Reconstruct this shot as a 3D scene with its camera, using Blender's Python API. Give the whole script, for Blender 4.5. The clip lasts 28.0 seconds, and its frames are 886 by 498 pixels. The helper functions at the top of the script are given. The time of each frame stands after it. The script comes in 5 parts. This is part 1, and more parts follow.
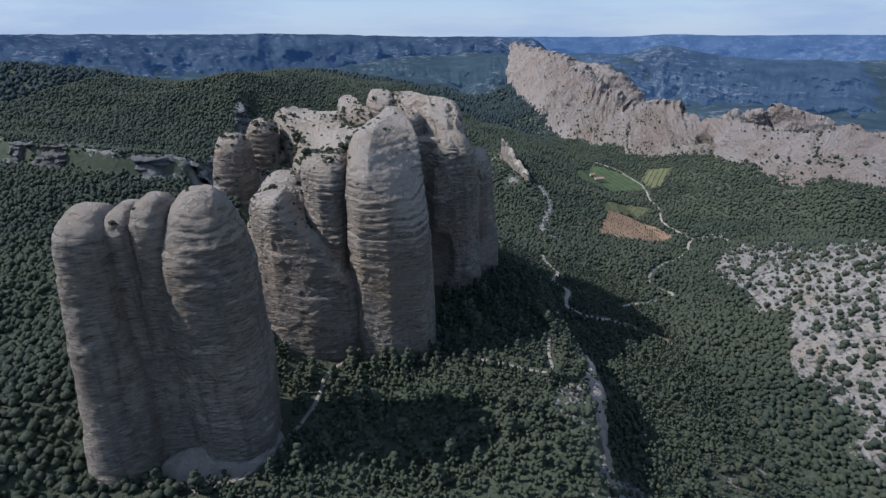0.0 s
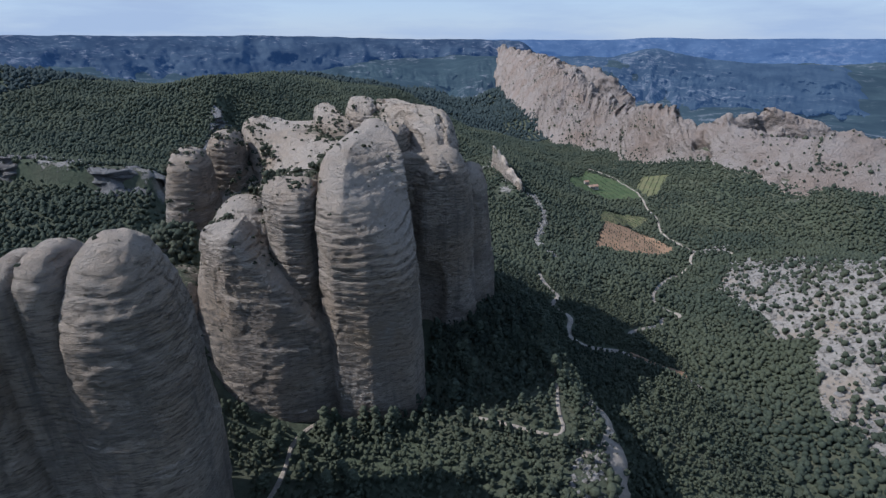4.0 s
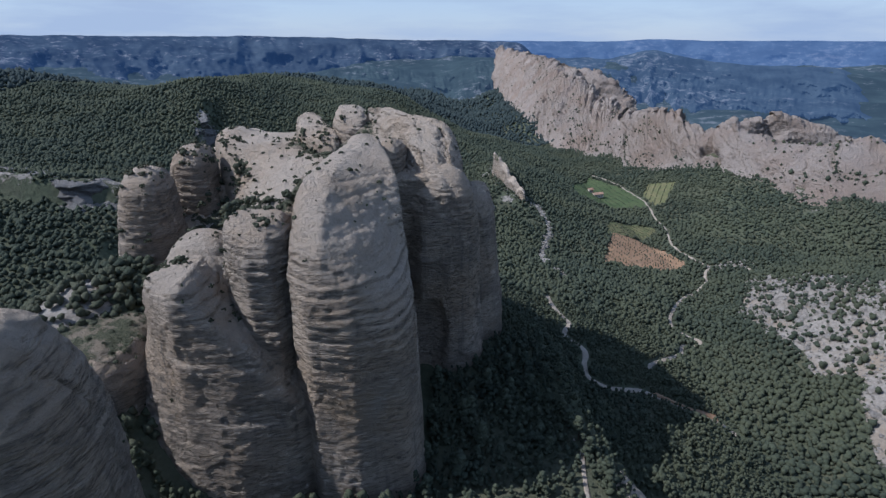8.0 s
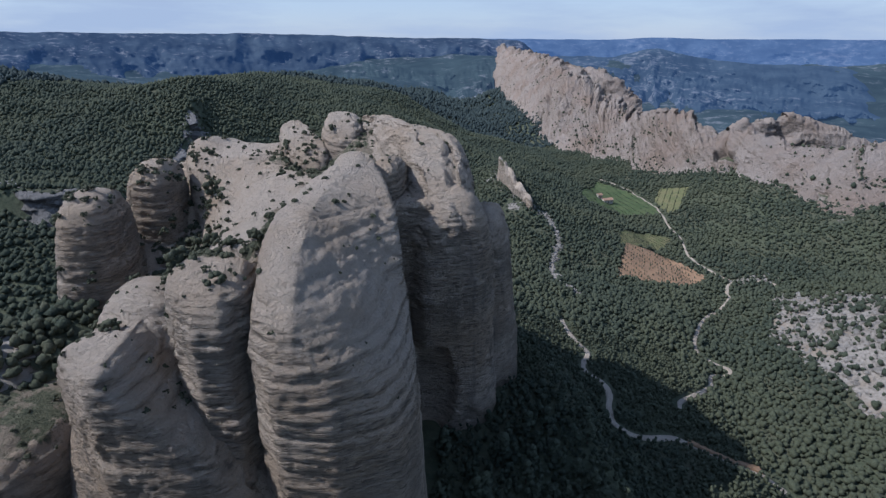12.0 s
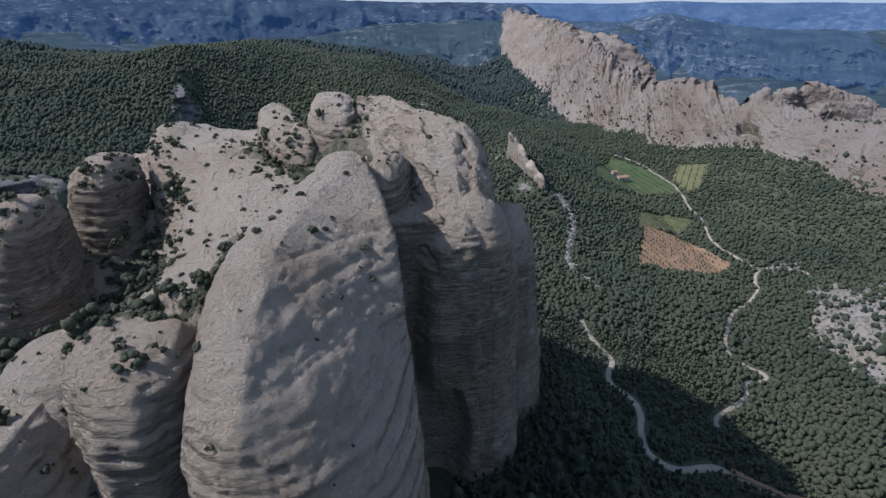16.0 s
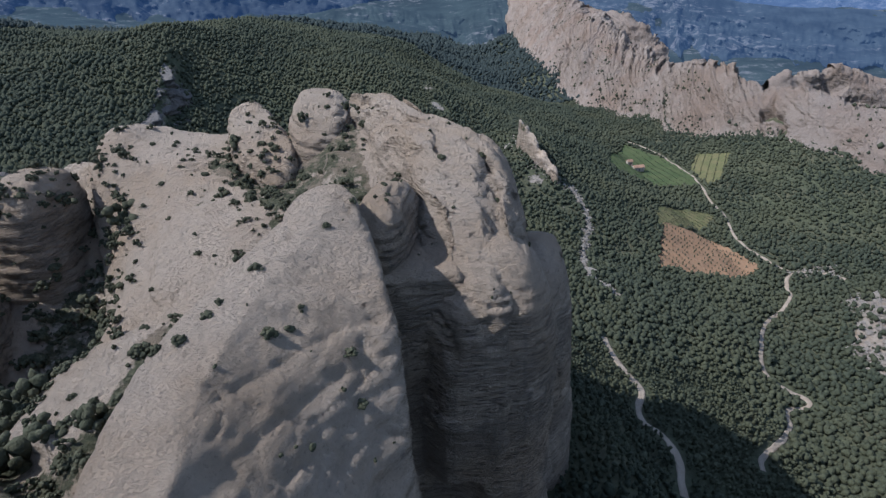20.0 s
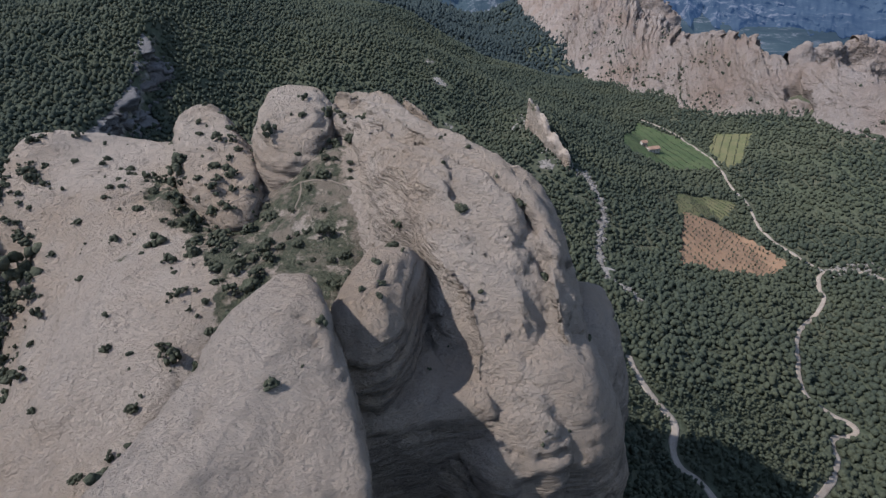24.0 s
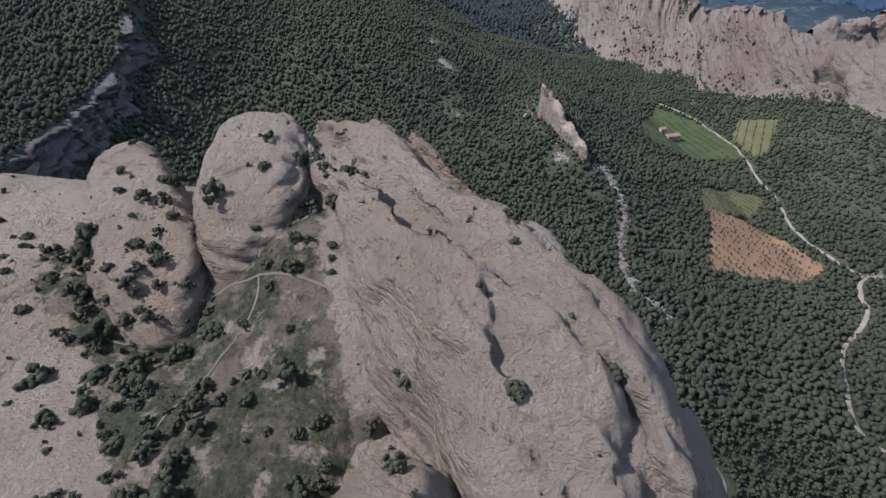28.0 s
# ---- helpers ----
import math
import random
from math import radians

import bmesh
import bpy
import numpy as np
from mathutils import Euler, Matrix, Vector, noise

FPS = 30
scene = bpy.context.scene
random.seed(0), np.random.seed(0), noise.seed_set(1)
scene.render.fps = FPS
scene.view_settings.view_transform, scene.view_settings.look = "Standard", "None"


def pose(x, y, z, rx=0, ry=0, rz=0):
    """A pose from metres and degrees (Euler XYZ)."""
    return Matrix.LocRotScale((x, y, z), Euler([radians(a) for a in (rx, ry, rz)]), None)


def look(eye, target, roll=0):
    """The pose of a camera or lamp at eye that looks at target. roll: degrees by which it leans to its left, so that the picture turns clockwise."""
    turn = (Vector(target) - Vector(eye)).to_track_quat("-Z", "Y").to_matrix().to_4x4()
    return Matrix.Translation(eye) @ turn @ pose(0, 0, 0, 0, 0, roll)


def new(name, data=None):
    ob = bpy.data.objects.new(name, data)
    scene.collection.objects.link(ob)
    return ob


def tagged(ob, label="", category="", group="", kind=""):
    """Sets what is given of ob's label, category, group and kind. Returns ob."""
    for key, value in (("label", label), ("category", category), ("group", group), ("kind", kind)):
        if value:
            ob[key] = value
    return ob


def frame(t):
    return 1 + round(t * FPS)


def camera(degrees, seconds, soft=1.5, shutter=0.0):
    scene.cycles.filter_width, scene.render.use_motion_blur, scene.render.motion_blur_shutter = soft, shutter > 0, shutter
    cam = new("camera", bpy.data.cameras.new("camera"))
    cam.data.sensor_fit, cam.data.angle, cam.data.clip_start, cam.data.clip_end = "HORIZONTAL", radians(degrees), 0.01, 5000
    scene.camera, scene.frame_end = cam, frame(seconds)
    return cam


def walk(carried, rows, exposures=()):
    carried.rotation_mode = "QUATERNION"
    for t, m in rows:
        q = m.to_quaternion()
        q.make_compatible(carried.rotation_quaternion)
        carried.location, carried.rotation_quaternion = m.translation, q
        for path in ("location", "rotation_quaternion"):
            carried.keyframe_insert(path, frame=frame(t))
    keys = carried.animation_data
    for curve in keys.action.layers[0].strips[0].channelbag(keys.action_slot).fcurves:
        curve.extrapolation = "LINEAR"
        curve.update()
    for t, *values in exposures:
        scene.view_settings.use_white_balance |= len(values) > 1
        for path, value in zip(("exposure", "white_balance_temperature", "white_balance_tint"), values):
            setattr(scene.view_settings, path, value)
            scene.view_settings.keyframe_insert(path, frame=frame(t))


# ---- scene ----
cam = camera(81.67, 28.0, soft=1.4)
# seconds, place of the drone, pitch, heading and lean in degrees
PATH = [
    (0, 0.00, 0.00, 165.00, -22.46, 0.00, -0.46),
    (1, -0.04, 6.91, 164.74, -22.39, 0.36, -0.33),
    (2, -0.14, 13.89, 164.61, -22.32, 0.76, -0.29),
    (3, -0.24, 20.86, 164.60, -22.29, 1.09, -0.27),
    (3.5, -0.27, 24.36, 164.58, -22.26, 1.26, -0.27),
    (5.5, -0.40, 38.33, 164.37, -22.09, 1.51, -0.18),
    (6, -0.48, 41.90, 164.34, -22.07, 1.54, -0.15),
    (7, -0.80, 48.84, 164.40, -22.09, 1.64, -0.11),
    (8, -1.11, 55.83, 164.63, -22.12, 1.78, -0.09),
    (9, -1.39, 62.84, 164.69, -22.17, 1.99, -0.00),
    (10, -1.73, 69.84, 164.57, -22.19, 1.94, 0.04),
    (11, -2.05, 76.89, 164.41, -22.25, 1.89, 0.05),
    (12, -2.27, 83.82, 164.39, -22.32, 1.80, 0.03),
    (12.5, -2.39, 87.28, 164.29, -22.51, 1.71, -0.01),
    (14.5, -2.72, 101.09, 164.10, -24.70, 1.47, -0.06),
    (15, -2.87, 104.60, 164.13, -25.10, 1.44, -0.11),
    (16, -3.21, 111.57, 164.12, -25.65, 1.35, -0.15),
    (17, -3.58, 118.46, 164.08, -25.84, 1.27, -0.12),
    (18, -4.00, 125.33, 164.03, -26.41, 1.24, -0.07),
    (19, -4.41, 132.31, 164.05, -27.10, 1.15, -0.03),
    (20, -4.85, 139.32, 163.98, -27.84, 1.09, 0.05),
    (21, -5.41, 146.48, 163.94, -28.68, 1.12, 0.15),
    (21.5, -5.67, 150.04, 163.93, -29.11, 1.21, 0.18),
    (23.5, -6.47, 164.40, 163.66, -30.65, 1.28, 0.31),
    (24, -6.58, 168.01, 163.64, -31.06, 1.20, 0.34),
    (25, -6.93, 175.09, 163.55, -31.67, 1.10, 0.29),
    (26, -7.29, 182.02, 163.57, -32.35, 1.05, 0.34),
    (27, -7.80, 189.15, 163.47, -33.02, 0.99, 0.37),
    (28, -8.42, 196.00, 163.42, -33.66, 0.89, 0.23),
]
walk(cam, [(t, pose(x, y, z, 90 + pitch, 0, -head) @ pose(0, 0, 0, 0, 0, lean)) for t, x, y, z, pitch, head, lean in PATH],
     exposures=[(0, 0.0, 5700, 12), (14, 0.0, 5800, 14), (18, 0.10, 5950, 14), (24, 0.10, 6080, 16), (28, 0.08, 6120, 18)])

# ---- light: high sun from the west-southwest, clear sky with thin cirrus ----
SUN_EL, SUN_AZ = radians(46.5), radians(183)          # azimuth of the sun's direction, from +x towards +y
sun_dir = Vector((math.cos(SUN_EL) * math.cos(SUN_AZ), math.cos(SUN_EL) * math.sin(SUN_AZ), math.sin(SUN_EL)))
world = bpy.data.worlds.new("sky")
scene.world = world
world.use_nodes = True
wn, wl = world.node_tree.nodes, world.node_tree.links
wn.clear()
sky = wn.new("ShaderNodeTexSky")
sky.sky_type, sky.sun_disc = "NISHITA", False
sky.sun_elevation, sky.sun_rotation = SUN_EL, math.pi / 2 - SUN_AZ
sky.altitude, sky.air_density, sky.dust_density, sky.ozone_density = 900, 1.0, 0.5, 1.5
cirrus_map = wn.new("ShaderNodeMapping")
cirrus_co = wn.new("ShaderNodeTexCoord")
cirrus_map.inputs["Scale"].default_value = (1.2, 1.8, 9.0)
cirrus = wn.new("ShaderNodeTexNoise")
cirrus.inputs["Scale"].default_value, cirrus.inputs["Detail"].default_value, cirrus.inputs["Roughness"].default_value = 1.6, 7, 0.6
cirrus_ramp = wn.new("ShaderNodeMapRange")
cirrus_ramp.inputs["From Min"].default_value, cirrus_ramp.inputs["From Max"].default_value = 0.42, 0.75
cirrus_ramp.inputs["To Min"].default_value, cirrus_ramp.inputs["To Max"].default_value = 0.0, 0.35
cirrus_mix = wn.new("ShaderNodeMix")
cirrus_mix.data_type = "RGBA"
cirrus_mix.inputs["B"].default_value = (2.72, 3.36, 4.26, 1)
background = wn.new("ShaderNodeBackground")
background.inputs["Strength"].default_value = 0.152
world_out = wn.new("ShaderNodeOutputWorld")
wl.new(cirrus_co.outputs["Generated"], cirrus_map.inputs["Vector"])
wl.new(cirrus_map.outputs["Vector"], cirrus.inputs["Vector"])
wl.new(cirrus.outputs["Fac"], cirrus_ramp.inputs["Value"])
# thin haze, denser towards the horizon
height = wn.new("ShaderNodeSeparateXYZ")
haze = wn.new("ShaderNodeMapRange")
haze.inputs["From Min"].default_value, haze.inputs["From Max"].default_value = 0.0, 0.5
haze.inputs["To Min"].default_value, haze.inputs["To Max"].default_value = 0.80, 0.22
veil = wn.new("ShaderNodeMath")
veil.operation, veil.use_clamp = "ADD", True
wl.new(cirrus_co.outputs["Generated"], height.inputs[0])
wl.new(height.outputs["Z"], haze.inputs["Value"])
wl.new(haze.outputs["Result"], veil.inputs[0])
wl.new(cirrus_ramp.outputs["Result"], veil.inputs[1])
wl.new(veil.outputs[0], cirrus_mix.inputs["Factor"])
wl.new(sky.outputs["Color"], cirrus_mix.inputs["A"])
wl.new(cirrus_mix.outputs["Result"], background.inputs["Color"])
wl.new(background.outputs["Background"], world_out.inputs["Surface"])
sun = new("sun", bpy.data.lights.new("sun", "SUN"))
sun.data.energy, sun.data.angle, sun.data.color = 4.35, radians(0.6), (1.0, 0.96, 0.90)
sun.matrix_world = look(sun_dir * 900, (0, 0, 0))

# ---- materials ----
def material(name, rough=0.9):
    m = bpy.data.materials.new(name)
    m.use_nodes = True
    b = m.node_tree.nodes["Principled BSDF"]
    b.inputs["Roughness"].default_value = rough
    b.inputs["Specular IOR Level"].default_value = 0.15
    return m, m.node_tree.nodes, m.node_tree.links, b


def add(nodes, kind, **values):
    """A node with its inputs set by name."""
    n = nodes.new(kind)
    for key, value in values.items():
        n.inputs[key.replace("_", " ")].default_value = value
    return n


def noise_of(nodes, links, vector, scale, detail=6, rough=0.6):
    n = add(nodes, "ShaderNodeTexNoise", Scale=scale, Detail=detail, Roughness=rough)
    links.new(vector, n.inputs["Vector"])
    return n.outputs["Fac"]


def span(nodes, links, value, low, high, to_low=0.0, to_high=1.0):
    n = add(nodes, "ShaderNodeMapRange", From_Min=low, From_Max=high, To_Min=to_low, To_Max=to_high)
    n.interpolation_type = "SMOOTHSTEP"
    links.new(value, n.inputs["Value"])
    return n.outputs["Result"]


def blend(nodes, links, fac, a, b, how="MIX"):
    n = nodes.new("ShaderNodeMix")
    n.data_type, n.blend_type = "RGBA", how
    for key, v in (("Factor", fac), ("A", a), ("B", b)):
        if isinstance(v, (int, float)):
            n.inputs[key].default_value = v
        elif isinstance(v, tuple):
            n.inputs[key].default_value = (*v, 1)
        else:
            links.new(v, n.inputs[key])
    return n.outputs["Result"]


def sums(nodes, links, op, a, b):
    n = nodes.new("ShaderNodeMath")
    n.operation = op
    for i, v in enumerate((a, b)):
        if isinstance(v, (int, float)):
            n.inputs[i].default_value = v
        else:
            links.new(v, n.inputs[i])
    return n.outputs[0]


def squeeze(nodes, links, sx, sy, sz, turn=(0, 0, 0)):
    co = nodes.new("ShaderNodeNewGeometry")
    mp = nodes.new("ShaderNodeMapping")
    mp.inputs["Scale"].default_value = (sx, sy, sz)
    mp.inputs["Rotation"].default_value = [radians(a) for a in turn]
    links.new(co.outputs["Position"], mp.inputs["Vector"])
    return mp.outputs["Vector"]


def bumped(nodes, links, shader, height, distance, strength=1.0):
    n = add(nodes, "ShaderNodeBump", Strength=strength, Distance=distance)
    links.new(height, n.inputs["Height"])
    links.new(n.outputs["Normal"], shader.inputs["Normal"])


def rock_material(name, pale, warm, grey, dip=(0, 0, 0), grain=1.0, streaks=0.6):
    """Conglomerate: pale ground mass, warm stains, grey weathered skin in vertical streaks, thin beds, dashes of lichen
    and painted notch shade.
    """
    m, n, l, b = material(name, 0.95)
    flat = squeeze(n, l, 1, 1, 1)
    beds = squeeze(n, l, 0.10 * grain, 0.10 * grain, 0.65 * grain, dip)
    runs = squeeze(n, l, 0.55 * grain, 0.55 * grain, 0.035 * grain)
    patch = span(n, l, noise_of(n, l, flat, 0.045 * grain, 5, 0.6), 0.38, 0.68)
    spots = span(n, l, noise_of(n, l, flat, 0.9 * grain, 6, 0.7), 0.35, 0.7)
    bed = noise_of(n, l, beds, 1.0, 5, 0.65)
    run = span(n, l, noise_of(n, l, runs, 1.0, 5, 0.6), 0.5, 0.75)
    skin = span(n, l, noise_of(n, l, flat, 0.06 * grain, 4, 0.6), 0.45, 0.6)
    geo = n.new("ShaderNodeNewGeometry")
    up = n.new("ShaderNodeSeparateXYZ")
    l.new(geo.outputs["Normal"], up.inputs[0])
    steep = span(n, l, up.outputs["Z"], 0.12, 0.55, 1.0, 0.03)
    col = blend(n, l, patch, pale, warm)
    col = blend(n, l, sums(n, l, "MULTIPLY", spots, 0.4), col, tuple(c * 0.66 for c in pale))
    lichen = span(n, l, noise_of(n, l, flat, 2.2 * grain, 5, 0.75), 0.56, 0.70, 0.0, 0.42)
    col = blend(n, l, lichen, col, tuple(c * 0.62 for c in grey))
    crust = span(n, l, noise_of(n, l, squeeze(n, l, 0.5 * grain, 0.16 * grain, 0.7 * grain, (0, 24, 35)), 1.0, 6, 0.7), 0.54, 0.68, 0.0, 0.28)
    col = blend(n, l, crust, col, grey)
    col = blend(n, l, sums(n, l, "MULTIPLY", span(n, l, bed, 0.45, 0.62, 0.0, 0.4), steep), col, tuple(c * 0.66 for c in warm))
    # dark dashes on steep walls: lichen, plus bedding-notch shadow put into the colour
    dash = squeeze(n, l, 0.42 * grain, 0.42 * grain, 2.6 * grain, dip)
    notch_shade_lichen = span(n, l, noise_of(n, l, dash, 1.0, 5, 0.7), 0.50, 0.63, 0.0, 0.65)
    col = blend(n, l, sums(n, l, "MULTIPLY", notch_shade_lichen, steep), col, tuple(c * 0.5 for c in grey))
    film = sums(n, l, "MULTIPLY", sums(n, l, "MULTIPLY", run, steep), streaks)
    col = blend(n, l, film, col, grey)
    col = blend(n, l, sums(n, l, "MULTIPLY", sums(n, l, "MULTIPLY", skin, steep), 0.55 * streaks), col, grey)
    turf = n.new("ShaderNodeAttribute")
    turf.attribute_name = "turf"
    sod = span(n, l, sums(n, l, "ADD", turf.outputs["Fac"], sums(n, l, "MULTIPLY", noise_of(n, l, flat, 0.30 * grain, 8, 0.7), 0.9)), 0.90, 0.99)
    herb = blend(n, l, span(n, l, noise_of(n, l, flat, 1.7, 6, 0.7), 0.35, 0.65), (0.075, 0.088, 0.058), (0.16, 0.16, 0.105))
    herb = blend(n, l, span(n, l, noise_of(n, l, flat, 0.22, 6, 0.65), 0.47, 0.60), herb, (0.30, 0.25, 0.19))
    col = blend(n, l, sod, col, herb)
    fresh = n.new("ShaderNodeAttribute")
    fresh.attribute_name = "fresh"
    spall = span(n, l, sums(n, l, "ADD", fresh.outputs["Fac"], sums(n, l, "MULTIPLY", noise_of(n, l, flat, 0.22, 5, 0.6), 0.7)), 0.8, 0.95)
    col = blend(n, l, spall, col, blend(n, l, patch, (0.43, 0.39, 0.35), (0.40, 0.31, 0.22)))
    l.new(col, b.inputs["Base Color"])
    fine = noise_of(n, l, flat, 1.5 * grain, 9, 0.72)
    lines = squeeze(n, l, 0.30 * grain, 0.30 * grain, 2.0 * grain, dip)
    layers = sums(n, l, "ADD", sums(n, l, "MULTIPLY", bed, 1.0), sums(n, l, "MULTIPLY", span(n, l, noise_of(n, l, lines, 1.0, 4, 0.6), 0.38, 0.55), 0.5))
    wall = span(n, l, up.outputs["Z"], 0.15, 0.6, 1.0, 0.12)
    layers = sums(n, l, "SUBTRACT", layers, sums(n, l, "MULTIPLY", notch_shade_lichen, 0.9))
    slant = squeeze(n, l, 1.1 * grain, 0.30 * grain, 1.6 * grain, (0, 24, 35))
    scars = noise_of(n, l, slant, 0.8, 7, 0.7)
    fine = sums(n, l, "ADD", sums(n, l, "MULTIPLY", fine, 2.0), sums(n, l, "MULTIPLY", span(n, l, scars, 0.36, 0.52), 0.14))
    h = sums(n, l, "ADD", sums(n, l, "MULTIPLY", sums(n, l, "MULTIPLY", layers, 1.5), wall), fine)
    pit = add(n, "ShaderNodeTexVoronoi", Scale=0.7 * grain)
    l.new(flat, pit.inputs["Vector"])
    h = sums(n, l, "ADD", h, sums(n, l, "MULTIPLY", span(n, l, pit.outputs["Distance"], 0.0, 0.35), 0.28))
    bumped(n, l, b, h, 1.0 / grain, 1.0)
    return m


def leaf_material(name, dark, light, yellow=None):
    m, n, l, b = material(name, 0.85)
    geo = n.new("ShaderNodeNewGeometry")
    col = blend(n, l, geo.outputs["Random Per Island"], dark, light)
    flat = squeeze(n, l, 1, 1, 1)
    wide = span(n, l, noise_of(n, l, flat, 0.013, 4, 0.6), 0.4, 0.62)
    if yellow:
        col = blend(n, l, sums(n, l, "MULTIPLY", wide, 0.7), col, yellow)
    grain = noise_of(n, l, flat, 2.4, 4, 0.7)
    col = blend(n, l, span(n, l, grain, 0.35, 0.65, 0.4, 0.0), col, tuple(c * 0.35 for c in dark))
    l.new(col, b.inputs["Base Color"])
    bumped(n, l, b, grain, 0.5, 1.0)
    return m


def earth_material(name, a, b2, c, scale=0.5, rough=1.0, bump=0.15):
    m, n, l, b = material(name, rough)
    flat = squeeze(n, l, 1, 1, 1)
    big = span(n, l, noise_of(n, l, flat, 0.12 * scale, 5, 0.6), 0.35, 0.65)
    small = span(n, l, noise_of(n, l, flat, 1.6 * scale, 6, 0.7), 0.4, 0.68)
    col = blend(n, l, big, a, b2)
    col = blend(n, l, sums(n, l, "MULTIPLY", small, 0.6), col, c)
    l.new(col, b.inputs["Base Color"])
    bumped(n, l, b, small, bump, 0.8)
    return m


def ground_material():
    """Scrub and litter over pale limestone, which comes out on steep places and in scattered patches."""
    m, n, l, b = material("ground_scrub", 1.0)
    flat = squeeze(n, l, 1, 1, 1)
    geo = n.new("ShaderNodeNewGeometry")
    up = n.new("ShaderNodeSeparateXYZ")
    l.new(geo.outputs["Normal"], up.inputs[0])
    scrub = blend(n, l, span(n, l, noise_of(n, l, flat, 0.35, 6, 0.7), 0.35, 0.65), (0.056, 0.068, 0.044), (0.096, 0.108, 0.068))
    scrub = blend(n, l, span(n, l, noise_of(n, l, flat, 0.03, 5, 0.6), 0.42, 0.66, 0, 0.5), scrub, (0.11, 0.105, 0.072))
    attr = n.new("ShaderNodeAttribute")
    attr.attribute_name = "bare"
    broken = noise_of(n, l, flat, 0.28, 7, 0.75)
    bare = span(n, l, sums(n, l, "ADD", attr.outputs["Fac"], sums(n, l, "MULTIPLY", broken, 1.6)), 1.45, 1.6)
    stone = blend(n, l, span(n, l, noise_of(n, l, flat, 0.8, 6, 0.7), 0.3, 0.7), (0.34, 0.312, 0.276), (0.23, 0.207, 0.18))
    stone = blend(n, l, span(n, l, noise_of(n, l, flat, 0.05, 4, 0.6), 0.45, 0.7, 0, 0.6), stone, (0.25, 0.19, 0.13))
    cliff = sums(n, l, "ADD", up.outputs["Z"], sums(n, l, "MULTIPLY", broken, 0.25))
    bare = sums(n, l, "MAXIMUM", bare, span(n, l, cliff, 0.50, 0.62, 1.0, 0.0))
    l.new(blend(n, l, bare, scrub, stone), b.inputs["Base Color"])
    h = sums(n, l, "ADD", noise_of(n, l, flat, 0.5, 8, 0.7), sums(n, l, "MULTIPLY", bare, 0.4))
    bumped(n, l, b, h, 1.2, 0.9)
    return m


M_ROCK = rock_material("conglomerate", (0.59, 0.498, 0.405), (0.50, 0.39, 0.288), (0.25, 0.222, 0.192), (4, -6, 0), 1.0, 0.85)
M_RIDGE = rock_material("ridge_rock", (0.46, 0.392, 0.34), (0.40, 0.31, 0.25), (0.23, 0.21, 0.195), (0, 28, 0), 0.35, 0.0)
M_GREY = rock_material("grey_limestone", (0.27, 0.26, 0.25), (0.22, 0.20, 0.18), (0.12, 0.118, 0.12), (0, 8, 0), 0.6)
M_GROUND = ground_material()
M_WOOD = leaf_material("pine_foliage", (0.046, 0.060, 0.044), (0.084, 0.100, 0.068), (0.104, 0.114, 0.070))
# pine foliage for far woods, distance haze mixed into its colour as blue
M_HAZED_WOOD = leaf_material("hazed_far_foliage", (0.036, 0.053, 0.054), (0.060, 0.080, 0.075))
M_BUSH = leaf_material("juniper_foliage", (0.070, 0.080, 0.052), (0.125, 0.130, 0.086))
M_TRUNK = earth_material("bark", (0.10, 0.075, 0.055), (0.07, 0.055, 0.042), (0.14, 0.11, 0.085), 3)
M_ROAD = earth_material("gravel_road", (0.37, 0.312, 0.25), (0.30, 0.247, 0.194), (0.45, 0.40, 0.335), 1.5)
M_CLAY = earth_material("red_clay", (0.30, 0.18, 0.105), (0.25, 0.155, 0.095), (0.33, 0.25, 0.17), 1.0)
M_GRASS = earth_material("green_crop", (0.070, 0.102, 0.045), (0.095, 0.12, 0.055), (0.05, 0.072, 0.036), 0.6)
M_DRY = earth_material("dry_grass", (0.13, 0.14, 0.065), (0.18, 0.165, 0.085), (0.09, 0.10, 0.05), 1.0)
M_STONE = earth_material("pale_boulders", (0.35, 0.322, 0.288), (0.27, 0.247, 0.216), (0.42, 0.395, 0.36), 1.2, 1.0, 0.8)

# ---- shapes in numpy ----
def lattice(ix, iy, iz, seed):
    h = (ix * 73856093) ^ (iy * 19349663) ^ (iz * 83492791) ^ (seed * 2654435761)
    h = (h ^ (h >> 13)) * 1274126177
    h = h ^ (h >> 16)
    return (h & 0xFFFF) / 65535.0


def vnoise(x, y, z, seed=0):
    """Smooth value noise, -1 to 1, over arrays."""
    x, y, z = np.broadcast_arrays(np.asarray(x, float), np.asarray(y, float), np.asarray(z, float))
    fx, fy, fz = np.floor(x), np.floor(y), np.floor(z)
    ix, iy, iz = fx.astype(np.int64), fy.astype(np.int64), fz.astype(np.int64)
    u, v, w = x - fx, y - fy, z - fz
    u, v, w = u * u * (3 - 2 * u), v * v * (3 - 2 * v), w * w * (3 - 2 * w)
    out = 0
    for dx in (0, 1):
        for dy in (0, 1):
            for dz in (0, 1):
                k = (u if dx else 1 - u) * (v if dy else 1 - v) * (w if dz else 1 - w)
                out = out + k * lattice(ix + dx, iy + dy, iz + dz, seed)
    return out * 2 - 1


def fbm(x, y, z=0.0, octaves=4, seed=0, gain=0.5):
    total, amp = 0, 1.0
    for o in range(octaves):
        total = total + amp * vnoise(x * 2**o + 17.3 * o, y * 2**o - 9.1 * o, np.asarray(z) * 2**o + 4.7 * o, seed + o)
        amp *= gain
    return total


def ramp(v, low, high):
    s = np.clip((v - low) / (high - low), 0, 1)
    return s * s * (3 - 2 * s)


